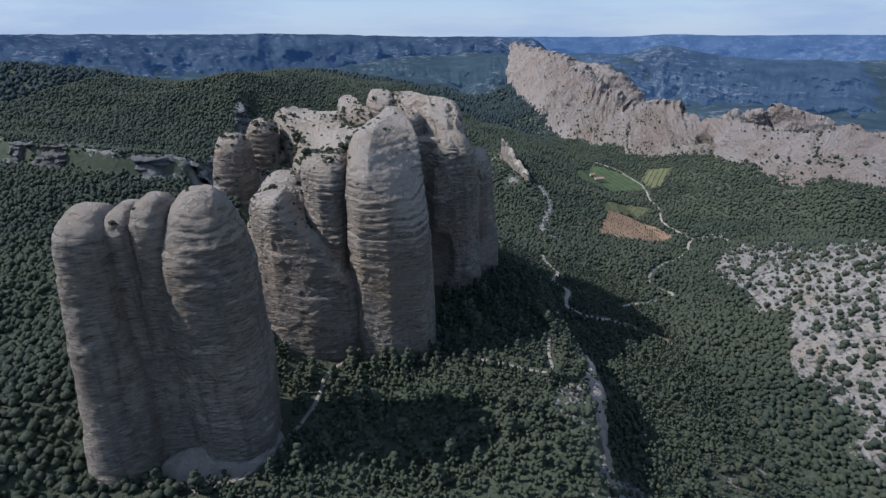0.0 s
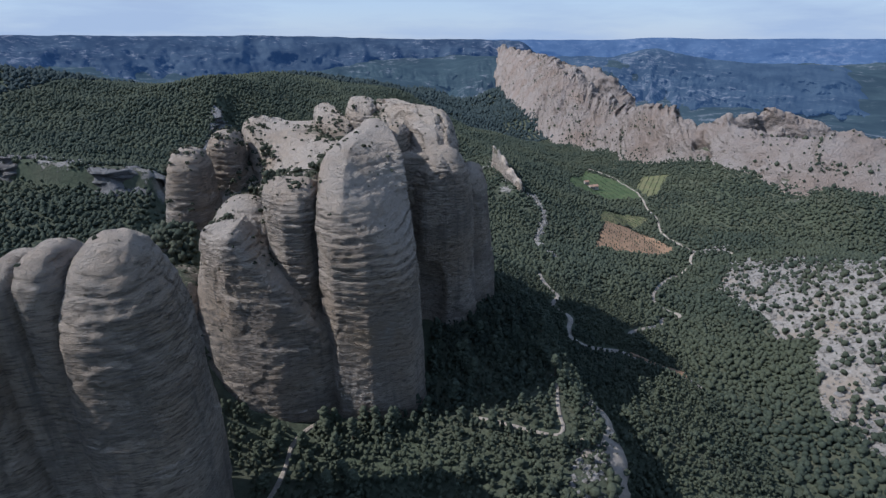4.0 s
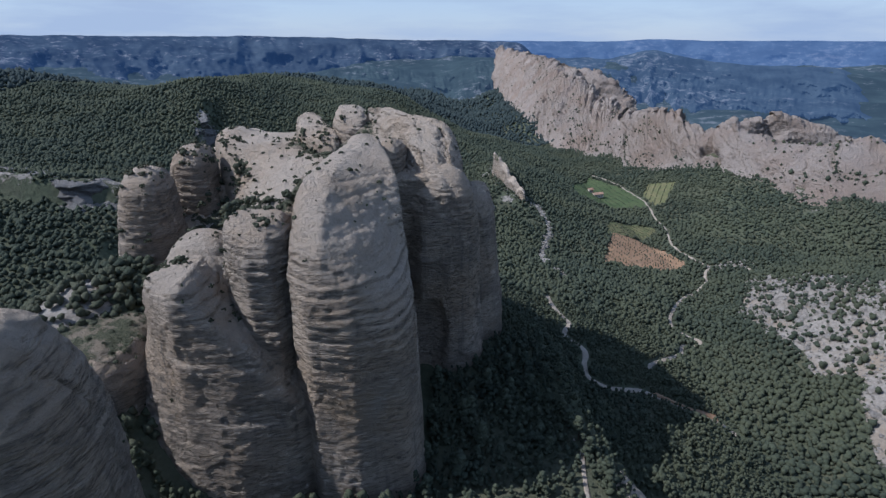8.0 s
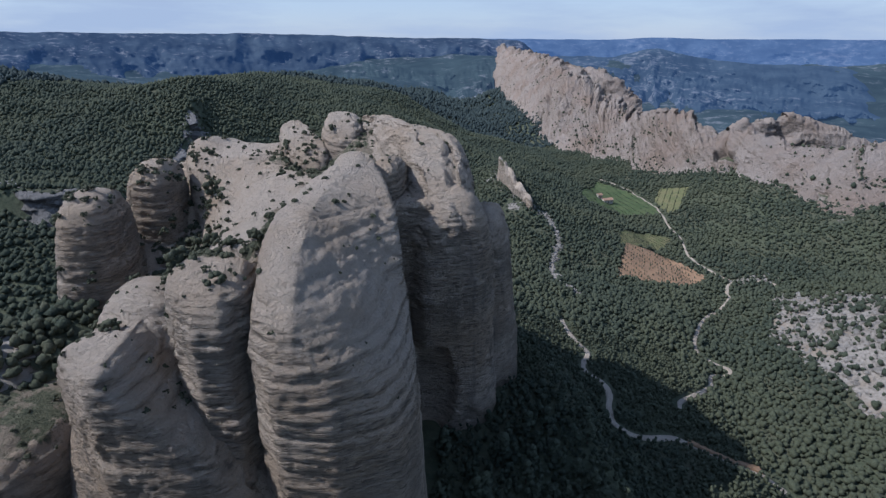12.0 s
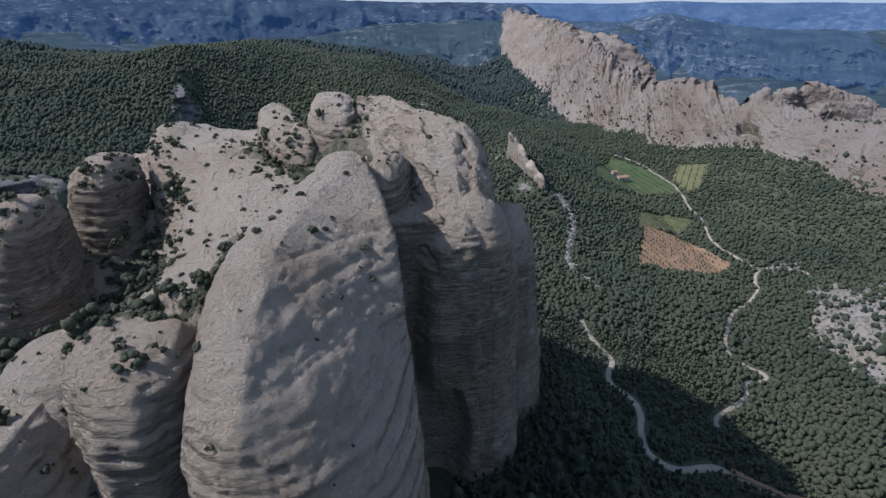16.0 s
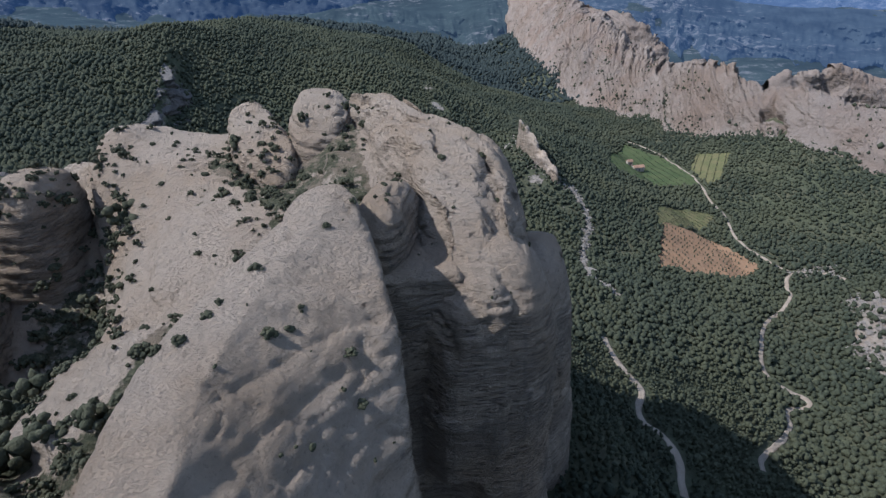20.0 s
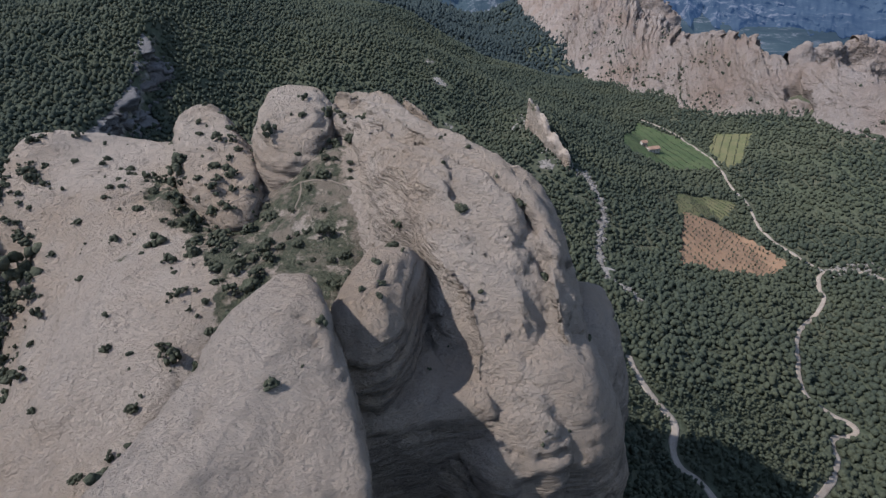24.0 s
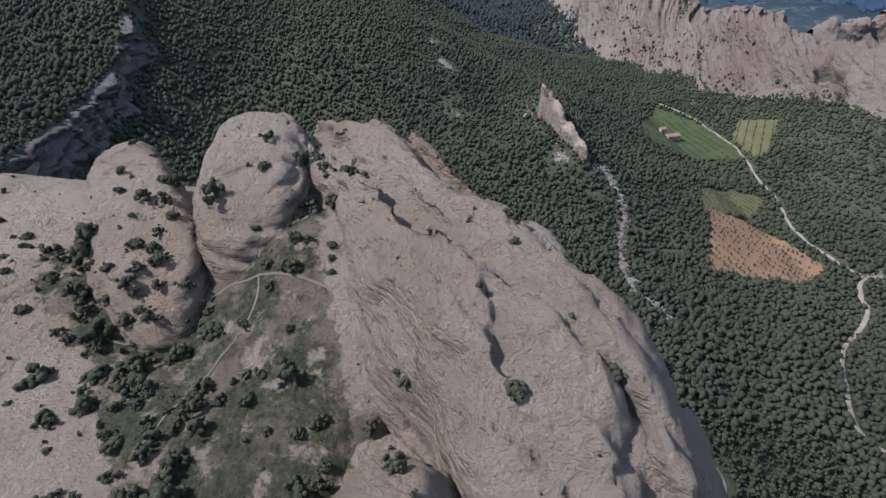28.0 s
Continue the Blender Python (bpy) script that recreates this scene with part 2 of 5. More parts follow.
def bell(x, y, cx, cy, sx, sy, turn=0.0):
    c, s = math.cos(radians(turn)), math.sin(radians(turn))
    dx, dy = x - cx, y - cy
    return np.exp(-0.5 * (((c * dx + s * dy) / sx) ** 2 + ((-s * dx + c * dy) / sy) ** 2))


def mesh_of(name, verts, faces, smooth=True):
    """A mesh from an (n, 3) array of places and an (m, 3 or 4) array of corners."""
    me = bpy.data.meshes.new(name)
    verts, faces = np.asarray(verts, np.float32), np.asarray(faces, np.int32)
    k = faces.shape[1]
    me.vertices.add(len(verts))
    me.vertices.foreach_set("co", verts.ravel())
    me.loops.add(faces.size)
    me.loops.foreach_set("vertex_index", faces.ravel())
    me.polygons.add(len(faces))
    me.polygons.foreach_set("loop_start", np.arange(0, faces.size, k, dtype=np.int32))
    me.polygons.foreach_set("use_smooth", np.full(len(faces), smooth, bool))
    me.update(calc_edges=True)
    return me


def grid_faces(rows, cols, closed=False):
    i, j = np.meshgrid(np.arange(rows - 1), np.arange(cols if closed else cols - 1), indexing="ij")
    k = (j + 1) % cols
    return np.stack([i * cols + j, i * cols + k, (i + 1) * cols + k, (i + 1) * cols + j], -1).reshape(-1, 4)


def thing(name, me, mat, label="", category="", group="", kind="", parent=None):
    ob = new(name, me)
    if mat:
        me.materials.append(mat)
    if parent:
        ob.parent = parent
    return tagged(ob, label, category, group, kind)


# ---- the land ----
VALLEY_Y = (0, 150, 225, 286, 386, 600, 800, 1200, 2000, 5000)
VALLEY_X = (118, 112, 118, 140, 190, 190, 195, 130, 60, 60)
VALLEY_Z = (28, 26, 20, 10, -3, 2, 8, 8, -6, -40)


def plateau_edge(x):
    """How far north the rim of the western plateau runs."""
    return 336 - 14 * np.sin(x / 48.0) - 0.06 * (x + 160)


def land(x, y):
    """Height of the ground."""
    xc, zc = np.interp(y, VALLEY_Y, VALLEY_X), np.interp(y, VALLEY_Y, VALLEY_Z)
    dx = x - xc
    west, east = np.maximum(-dx, 0), np.maximum(dx, 0)
    z = zc + 62 * (1 - np.exp(-west / 150)) + 12 * ramp(east, 0, 150)
    # the stony hill and the foot of the ridge, east
    z = z + 40 * bell(x, y, 248, 190, 50, 115)
    z = z + 30 * ramp(x, 225, 380) * ramp(y, 330, 450) * (1 - 0.6 * ramp(y, 900, 1500))
    z = z - 85 * ramp(x, 430, 650) * ramp(y, 330, 450)
    crest = np.interp(y, (500, 560, 602, 647, 752, 1090, 1700), (470, 412, 372, 356, 332, 314, 320))
    z = z - 62 * ramp(x - crest, 12, 110) * ramp(y, 470, 560) * (1 - 0.6 * ramp(x, 430, 650))
    # shelf that carries the towers, with a knoll and its cliff to the east
    shelf = ramp(x, -118, -88) * (1 - ramp(x - 0.13 * (np.minimum(y, 150) - 115), 40 - 0.15 * np.maximum(0, y - 150), 50 + 0.06 * np.maximum(0, y - 150))) * ramp(y, -40, 60) * (1 - ramp(y, 235, 330))
    z = z * (1 - shelf) + 66 * shelf - 8 * shelf * ramp(y, 205, 250)
    z = z + 34 * bell(x, y, -86, 165, 22, 30) + 22 * bell(x, y, -80, 205, 20, 30)
    # spur with the pinnacle
    z = z + 14 * bell(x, y, 76, 560, 18, 52, 8)
    z = z - 11 * bell(x, y, 105, 420, 45, 45)
    # western plateau with its cliff, the hills beyond
    edge = y - plateau_edge(x)
    rim = x + 0.22 * (y - 320)
    soft = 0.55 * np.maximum(0, y - 600)
    plateau = (0.34 * ramp(edge, -2, 9) + 0.66 * ramp(edge, -100, 0)) * (1 - 0.45 * ramp(rim, -168 - soft, -156 + soft) - 0.55 * ramp(rim, -156 - soft, -95 + soft))
    z = z + plateau * (44 - 0.032 * np.clip(y - 330, 0, 1200)) * (1 - 0.3 * ramp(y, 1500, 2500))
    z = z + 24 * bell(x, y, -530, 640, 110, 130)
    # the wooded hill behind the towers, which breaks off to the east in a rocky spur
    brow = x + 0.12 * (y - 650) + 14 * np.sin(y / 37.0)
    z = z + (41 + 14 * ramp(y, 620, 1000)) * ramp(y, 500, 690) * (1 - ramp(brow, -75, 85)) * (0.25 + 0.75 * ramp(x, -350, -220)) * (1 - 0.7 * ramp(y, 950, 1500))
    z = z + 12 * bell(x, y, -180, 1000, 260, 200) - 14 * ramp(y, 700, 1100) * ramp(-x, -20, 120)
    z = z - 26 * bell(x, y, -140, 520, 90, 150)
    z = z - 24 * ramp(y, 620, 1000) * (1 - ramp(x, 140, 230))
    far = ramp(np.hypot(x, y), 1500, 3000)
    z = z * (1 - far) + far * (10 + 0.012 * (-x))
    rough = 2.2 * fbm(x / 34, y / 34, 0, 4, 3) + 9 * fbm(x / 190, y / 190, 0, 3, 9) * ramp(np.hypot(x, y - 200), 420, 900)
    return z + rough + far * 55 * fbm(x / 900, y / 900, 0, 4, 21)


def stony(x, y):
    """How bare the ground is, 0 to 1."""
    b = 1.15 * np.maximum(ramp(bell(x, y, 206, 262, 44, 118, -15), 0.55, 0.85) * ramp(x, 160, 185), ramp(bell(x, y, 186, 192, 30, 52, -20), 0.45, 0.85)) + 0.35 * bell(x, y, 270, 290, 45, 60)
    b = b + 0.60 * bell(x, y, 42, 118, 8, 36) + 0.45 * bell(x, y, 160, 150, 12, 40, 15) + 0.5 * bell(x, y, 72, 540, 14, 60, 8) + 0.30 * bell(x, y, 335, 530, 40, 60)
    b = b + 0.55 * bell(x, y, 135, 120, 40, 25) + 0.45 * bell(x, y, -86, 170, 20, 40)
    b = b + 0.55 * bell(x, y, 0, 590, 9, 75, 10) + 0.42 * bell(x, y, 52, 500, 12, 30, 45) + 0.16 * bell(x, y, 330, 470, 30, 60, 25)
    b = b + 0.5 * bell(x, y, -300, 660, 60, 6) + 0.62 * np.exp(-((y - plateau_edge(x) - 9) / 9) ** 2) * (1 - ramp(x, -160, -145)) + 0.4 * bell(x, y, -150, 300, 14, 14)
    return np.clip(1.15 * ramp(b * (1 + 0.45 * fbm(x / 60, y / 60, 0, 2, 95)) + 0.42 * fbm(x / 17, y / 17, 0, 4, 97) * ramp(b, 0.02, 0.3), 0.22, 1.0), 0, 1)


def spaced(low, high, step, reach_low, reach_high, grow=1.09):
    mid = list(np.arange(low, high + step, step))
    s, v = step, mid[-1]
    while v < reach_high:
        s *= grow
        v += s
        mid.append(v)
    s, v = step, mid[0]
    while v > reach_low:
        s *= grow
        v -= s
        mid.insert(0, v)
    return np.array(mid)


gx, gy = spaced(-240, 430, 2.6, -4300, 4300), spaced(60, 720, 2.6, -1500, 4700)
GX, GY = np.meshgrid(gx, gy)
GZ = land(GX, GY)
ground_mesh = mesh_of("ground", np.stack([GX, GY, GZ], -1).reshape(-1, 3), grid_faces(len(gy), len(gx)))
bare_attr = ground_mesh.attributes.new("bare", "FLOAT", "POINT")
bare_attr.data.foreach_set("value", stony(GX, GY).ravel().astype(np.float32))
ground = thing("ground", ground_mesh, M_GROUND, "scrubby hillsides with pale broken limestone", "ground", kind="structure")

# ---- the rock towers ----
def surface(F, low, step):
    """Quads along the zero of a field that is sampled on a grid, negative inside."""
    nx, ny, nz = F.shape
    inside_ = F < 0
    count = np.zeros((nx - 1, ny - 1, nz - 1), np.float32)
    place = np.zeros((3, nx - 1, ny - 1, nz - 1), np.float32)
    cuts = []
    for axis in range(3):
        n = F.shape[axis]
        f0, f1 = np.take(F, range(n - 1), axis), np.take(F, range(1, n), axis)
        s0, s1 = np.take(inside_, range(n - 1), axis), np.take(inside_, range(1, n), axis)
        cut = s0 != s1
        t = np.where(cut, f0 / np.where(cut, f0 - f1, 1), 0).astype(np.float32)
        cuts.append((cut, s0))
        others = [q for q in range(3) if q != axis]
        for da in (0, 1):
            for db in (0, 1):
                sl = [slice(None)] * 3
                sl[others[0]] = slice(da, F.shape[others[0]] - 1 + da)
                sl[others[1]] = slice(db, F.shape[others[1]] - 1 + db)
                part_cut = cut[tuple(sl)]
                count += part_cut
                place[axis] += t[tuple(sl)]
                place[others[0]] += part_cut * da
                place[others[1]] += part_cut * db
    used = count > 0
    ids = np.full(used.shape, -1, np.int64)
    ids[used] = np.arange(used.sum())
    cell = np.argwhere(used)
    verts = (cell + (place[:, used] / count[used]).T) * step + low
    faces = []
    for axis in range(3):
        cut, s0 = cuts[axis]
        o = [(1, 2), (2, 0), (0, 1)][axis]
        at = np.argwhere(cut)
        ok = np.all([(at[:, q] > 0) & (at[:, q] < F.shape[q] - 1) for q in o], 0)
        at = at[ok]
        flip = s0[tuple(at.T)]
        quad = []
        for da, db in ((-1, -1), (0, -1), (0, 0), (-1, 0)):
            c = at.copy()
            c[:, o[0]] += da
            c[:, o[1]] += db
            quad.append(ids[tuple(c.T)])
        quad = np.stack(quad, 1)
        quad[~flip] = quad[~flip][:, ::-1]
        faces.append(quad)
    return verts, np.concatenate(faces)


def plan_distance(x, y, corners):
    """Signed distance to a closed plan of corners."""
    c = np.array(corners, float)
    best, odd = np.full(x.shape, 1e9), np.zeros(x.shape, bool)
    for (x0, y0), (x1, y1) in zip(c, np.roll(c, -1, 0)):
        ex, ey = x1 - x0, y1 - y0
        t = np.clip(((x - x0) * ex + (y - y0) * ey) / (ex * ex + ey * ey), 0, 1)
        best = np.minimum(best, (x - x0 - t * ex) ** 2 + (y - y0 - t * ey) ** 2)
        odd ^= ((y0 > y) != (y1 > y)) & (x < ex * (y - y0) / (ey + 1e-9) + x0)
    return np.where(odd, -1, 1) * np.sqrt(best)


def soft_max(a, b, k):
    h = np.maximum(k - np.abs(a - b), 0) / k
    return np.maximum(a, b) + h * h * k * 0.25


def tower(cx=0, cy=0, rx=8, ry=8, turn=0, zb=56, zt=130, top=None, ring=None, cap=10.0, rim=5.0, box=2.4, belly=0.04, foot=0.0, seed=1, step=0.6, lumps=1.0, flare=0.0, beds=1.0, sheets=1.0, carve=None, skirt=None):
    """Places and corners of one rock tower: upright wall on an oval or a ring of corners, rounded rim, top after top(x, y),
    then swellings, cracks and beds. carve(x, y, z) is negative where rock is missing; skirt: a direction and the metres by
    which the foot runs out that way; rim: the rounding in metres, or a function of the place."""
    sx, sy, run = skirt or (0, 0, 0)
    if ring is None:
        reach = max(rx, ry) * (1.15 + belly + flare + foot) + run
        low, high = np.array([cx - reach - 2, cy - reach - 2, zb]), np.array([cx + reach + 2, cy + reach + 2, zt + 3])
        size = min(rx, ry)
    else:
        q = np.array(ring, float)
        low, high = np.r_[q.min(0) - 4 - 14 * flare - run, zb], np.r_[q.max(0) + 4 + 14 * flare + run, zt + 3]
        size = 14.0
        cx, cy = q.mean(0)
    xs, ys, zs = [np.arange(low[i], high[i] + step, step) for i in range(3)]
    X, Y = np.meshgrid(xs, ys, indexing="ij")
    if ring is None:
        c, s = math.cos(radians(turn)), math.sin(radians(turn))
        u, v = c * (X - cx) + s * (Y - cy), -s * (X - cx) + c * (Y - cy)
        rho = ((np.abs(u) / rx) ** box + (np.abs(v) / ry) ** box) ** (1 / box)
        plan = (rho - 1) * np.where(rho > 0.02, np.hypot(u, v) / np.maximum(rho, 0.02), size)
        roof = top(X, Y) if top else zt - cap * np.minimum(rho, 1.4) ** 2.2
    else:
        plan, roof = plan_distance(X, Y, ring), top(X, Y)
    h = np.clip((zs - zb) / (zt - zb), 0, 1)
    grow = size * (belly * np.sin(h * math.pi * 0.95) + foot * np.clip(0.35 - h, 0, 1) ** 2 * 8 + flare * (1 - h))
    side = np.clip((sx * (X - cx) + sy * (Y - cy)) / (math.hypot(sx, sy) + 1e-9) / (np.hypot(X - cx, Y - cy) + 2.0), 0, 1)
    wall = plan[:, :, None] - grow - (run * side)[:, :, None] * (1 - h) ** 1.15
    F = soft_max(wall, 0.8 * (zs - roof[:, :, None]), rim(X, Y)[:, :, None] if callable(rim) else rim).astype(np.float32)
    if carve:
        F = soft_max(F, -carve(X[:, :, None], Y[:, :, None], zs[None, None, :]), 1.5).astype(np.float32)
    P, faces = surface(F, low, step)
    # outward direction from the quads
    a, b = P[faces[:, 2]] - P[faces[:, 0]], P[faces[:, 3]] - P[faces[:, 1]]
    fn = np.cross(a, b)
    N = np.stack([np.bincount(faces.ravel(), np.repeat(fn[:, i], 4), len(P)) for i in range(3)], 1)
    N /= np.linalg.norm(N, axis=1, keepdims=True) + 1e-9
    x, y, z = P.T
    steep = 1 - ramp(N[:, 2], 0.35, 0.85)
    ledged = ramp(steep, 0.25, 0.8)
    gentle = np.maximum(ledged, 0.8 * ramp(0.985 - N[:, 2], 0.0, 0.12))
    # coarse swellings and a few sharp upright cracks
    wx, wy = x + 2.5 * fbm(x / 9, y / 9, z / 9, 2, seed + 1), y + 2.5 * fbm(x / 9, y / 9, z / 9, 2, seed + 2)
    d = lumps * (0.65 * fbm(x / 16, y / 16, z / 30, 2, seed) + 0.05 * fbm(x / 4.5, y / 4.5, z / 6, 3, seed + 9))
    seam = np.abs(fbm(wx / 9, wy / 9, z / 48, 2, seed + 40))
    d = d - lumps * 0.9 * (1 - ramp(seam, 0.0, 0.06)) * steep * ramp(fbm(x / 20, y / 20, z / 45, 2, seed + 41), -0.1, 0.3)
    seam = np.abs(fbm(wx / 8, wy / 8, z / 9, 2, seed + 45))
    d = d - 0.30 * (1 - ramp(seam, 0.0, 0.05)) * (1 - 0.5 * steep)
    # sheets that have peeled off and left sharp broken edges
    tilt = z + 0.10 * x - 0.06 * y
    for reach, depth, k in ((17, 0.30, 51), (7, 0.08, 53)):
        peel = fbm(x / reach, y / reach, tilt / (0.6 * reach), 3, seed + k)
        d = d + sheets * depth * (ramp(peel, 0.0, 0.05) + ramp(peel, 0.38, 0.43) - 0.8)
    # beds: rounded layers with sharp notches between them, each of which comes and goes along the wall
    worn = 0.35 + 0.65 * ramp(z + 9 * fbm(x / 15, y / 15, z / 20, 2, seed + 6), 82, 108)      # the feet of the walls are smooth
    bend = tilt + 0.8 * fbm(x / 13, y / 13, z / 13, 2, seed + 5)
    for thick_, depth, k in ((5.4, 0.50, 71), (2.4, 0.50, 72), (1.3, 0.42, 73)):
        w = bend / thick_ + 0.6 * vnoise(bend / (2.3 * thick_), x / 40, y / 40, k)
        s = w - np.floor(w)
        comes = ramp(fbm(x / (4.2 * thick_), y / (4.2 * thick_), np.floor(w) * 3.1, 3, k + 4), -0.35, 0.45)
        d = d + beds * depth * ((4 * s * (1 - s)) ** 0.4 - 0.8) * (0.25 + 0.75 * comes) * (gentle if thick_ > 2 else ledged) * worn
    d = d + 0.13 * fbm(x / 1.5, y / 1.5, z / 1.0, 3, seed + 60)
    pit = vnoise(x / 2.6, y / 2.6, z / 0.9, seed + 80)
    d = d - 0.6 * ramp(pit, 0.62, 0.85) * (0.1 + 0.9 * ledged) * ramp(fbm(x / 11, y / 11, z / 7, 2, seed + 81), -0.2, 0.3)
    return P + N * d[:, None], faces


GULLY = [(-41, 168), (-34, 165.5), (-32, 172), (-31, 179), (-28, 189), (-28, 199), (-29.5, 209), (-29, 219), (-34, 226), (-42, 237), (-50, 243)]


def off_line(x, y, line):
    """Distance from a line of places."""
    best = 1e9
    for (x0, y0), (x1, y1) in zip(line[:-1], line[1:]):
        t = np.clip(((x - x0) * (x1 - x0) + (y - y0) * (y1 - y0)) / ((x1 - x0) ** 2 + (y1 - y0) ** 2), 0, 1)
        best = np.minimum(best, np.hypot(x - x0 - t * (x1 - x0), y - y0 - t * (y1 - y0)))
    return best


def turf_at(x, y, z):
    """Where soil and herbs lie on the tops."""
    t = 0.8 * np.exp(-(off_line(x, y, GULLY) / 3.0) ** 2) + 0.9 * bell(x, y, -27, 229, 7, 11, 20) + 0.75 * bell(x, y, -20, 222, 4, 8, 20) + 0.6 * bell(x, y, -38, 238, 7, 4) + 0.55 * bell(x, y, -21, 246, 2.5, 8)
    t = t + 0.75 * bell(x, y, -41.5, 166, 3, 6, 40) + 0.6 * bell(x, y, -62, 205, 3, 12, 20) + 0.5 * bell(x, y, -47, 226, 4, 12, 15)
    t = t + 0.62 * ramp(x, 25, 35) * ramp(z, 55, 62) * (0.8 + 0.5 * fbm(x / 9, y / 9, 0, 3, 96))
    t = t + 0.95 * bell(x, y, -78, 160, 10, 12) * (1 - ramp(z, 106, 110))
    t = t + 0.65 * bell(x, y, -70, 208, 6, 25, 12) + 0.5 * bell(x, y, -52, 182, 6, 8)
    return (np.clip(0.75 * t, 0, 0.56) + 0.3 * bell(x, y, -80, 158, 9, 10) * (1 - ramp(z, 106, 110))) * np.maximum(ramp(z, 93, 99), ramp(x, 25, 35))


def fresh_at(x, y, z):
    """Where slabs have broken off and the rock is still pale."""
    f = 0.75 * bell(y, z, 149, 95, 7, 9) * bell(x, z, -16, 92, 8, 9) + 0.5 * bell(x, z, -20, 80, 10, 8) * bell(y, z, 150, 80, 8, 12)
    return np.clip(f + 0.6 * bell(x, y, -56, 152, 6, 8) * bell(z, x, 99, -54, 4, 12), 0, 0.8)


def rock(name, label, parent, mat=None, **shape):
    verts, faces = tower(**shape)
    me = mesh_of(name, verts, faces)
    me.attributes.new("turf", "FLOAT", "POINT").data.foreach_set("value", (turf_at(*verts.T) * (name in ("slab", "brow", "apron") or shape["zt"] < 124)).astype(np.float32))
    me.attributes.new("fresh", "FLOAT", "POINT").data.foreach_set("value", fresh_at(*verts.T).astype(np.float32))
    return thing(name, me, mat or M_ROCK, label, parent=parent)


def plateau_top(x, y):
    z = 131.4 - (0.16 - 0.04 * ramp(x, -45, -30)) * np.maximum(0, 240 - y) - (0.003 - 0.002 * ramp(x, -45, -30)) * np.maximum(0, 225 - y) ** 2 - 0.10 * np.maximum(0, y - 258)
    z = z + 3.5 * bell(x, y, -77, 255, 9, 8) - 0.42 * np.maximum(0, -x - 44) * (1 - ramp(y, 208, 240)) + 5.0 * bell(x, y, -19, 238, 7, 9)
    z = z + 1.2 * fbm(x / 11, y / 11, 0, 3, 92)
    return z - 3.0 * np.exp(-(off_line(x, y, GULLY[3:7]) / 4.0) ** 2) - 4.0 * bell(x, y, -60, 212, 3.0, 17, 16) - 2.5 * bell(x, y, -53, 215, 1.6, 12, 20)


def wedge_top(x, y):
    """A ramp that climbs to a sharp apex, gently sloped both ways from its crest; both its long edges are sheer."""
    crest = np.interp(y, (148, 170, 180, 198, 211), (-23.0, -23.5, -21.5, -17.5, -18.0))
    z = np.interp(y, (136, 144, 149, 154, 160, 166, 173, 180, 198, 204, 211), (100, 116, 125, 130, 133, 135, 136.8, 138.4, 140.8, 139.6, 130))
    d = x - crest
    z = z - (0.33 + 0.50 * (1 - ramp(y, 164, 190))) * np.maximum(0, d - 0.5) - 0.03 * np.maximum(0, d - 5) ** 2 * (1 - ramp(y, 165, 185))
    return z - 0.30 * np.maximum(0, -d - 2) * ramp(y, 158, 176) + 0.4 * fbm(x / 9, y / 9, 0, 3, 93)


def wedge_rim(x, y):
    return 1.2 + 3.0 * (1 - ramp(y, 150, 168)) + 1.5 * (1 - ramp(x, -24, -18)) * (1 - ramp(y, 166, 180))


def tongue_top(x, y):
    """The same roof west of the crest, with a cleft across it."""
    cleft = np.abs(y - 167.5 + 0.45 * (x + 37) + 1.2 * fbm(x / 5, y / 5, 0, 2, 94))
    return wedge_top(x, y) - 0.06 * np.maximum(0, -x - 30) * ramp(y, 160, 172) - 2.6 * ramp(y, 154, 168) - 2.8 * (1 - ramp(cleft, 0.3, 2.2)) - 0.03 * np.maximum(0, -x - 40) ** 2


def summit_top(x, y):
    spine = np.interp(y, (195, 212, 225, 238, 250, 262, 272), (1, 0, -2, -7, -14, -18, -20))
    d = x - spine
    z = 141.4 - 0.085 * np.maximum(0, d - 1.5) ** 2 - 0.12 * np.maximum(0, -d - 6) ** 2 - 0.020 * np.maximum(0, 226 - y) ** 2 - 0.08 * np.maximum(0, y - 258) ** 2
    ledge = np.sin(0.55 * d + 0.12 * y + 1.8 * fbm(x / 8, y / 8, 0, 3, 91))
    step = 2.0 * ramp(ledge, 0.1, 0.28) * ramp(np.abs(d), 1, 5) + 0.5 * ramp(np.sin(0.9 * y + 1.3 * d + 2 * fbm(x / 6, y / 6, 0, 2, 90)), 0.5, 0.7)
    return np.maximum(z, 122) - step


def knob_top(x, y):
    return 139.5 - 0.33 * np.maximum(0, 254 - y) + 0.6 * fbm(x / 5, y / 5, 0, 2, 89)


def block_top(x, y):
    return 142.3 - 0.034 * np.maximum(0, 252 - y) ** 2


def hollow(x, y, z):
    """The cave under the roof at the foot of the summit wall."""
    e = np.sqrt(((x + 3) / 8) ** 2 + ((y - 194) / 6.5) ** 2 + ((z - 79) / 14) ** 2) - 1
    return np.maximum(e * 6, z - 90.5 - 0.15 * (x + 3))


def gully_top(x, y):
    """Bushy floor of the gully between the back towers and the sloping slab."""
    return 101 + 0.38 * np.clip(y - 190, -25, 70) - 0.5 * np.maximum(0, -x - 84) + 1.6 * fbm(x / 6, y / 6, 0, 3, 88)


massif = tagged(new("rock_massif"), "massive cluster of pale grey-brown conglomerate towers with bushes", "rock")
massif.location = (-35, 205, 66)
outcrop = tagged(new("rock_massif"), "row of four fused conglomerate towers on a wooded shelf", "rock")
outcrop.location = (-65, 105, 62)


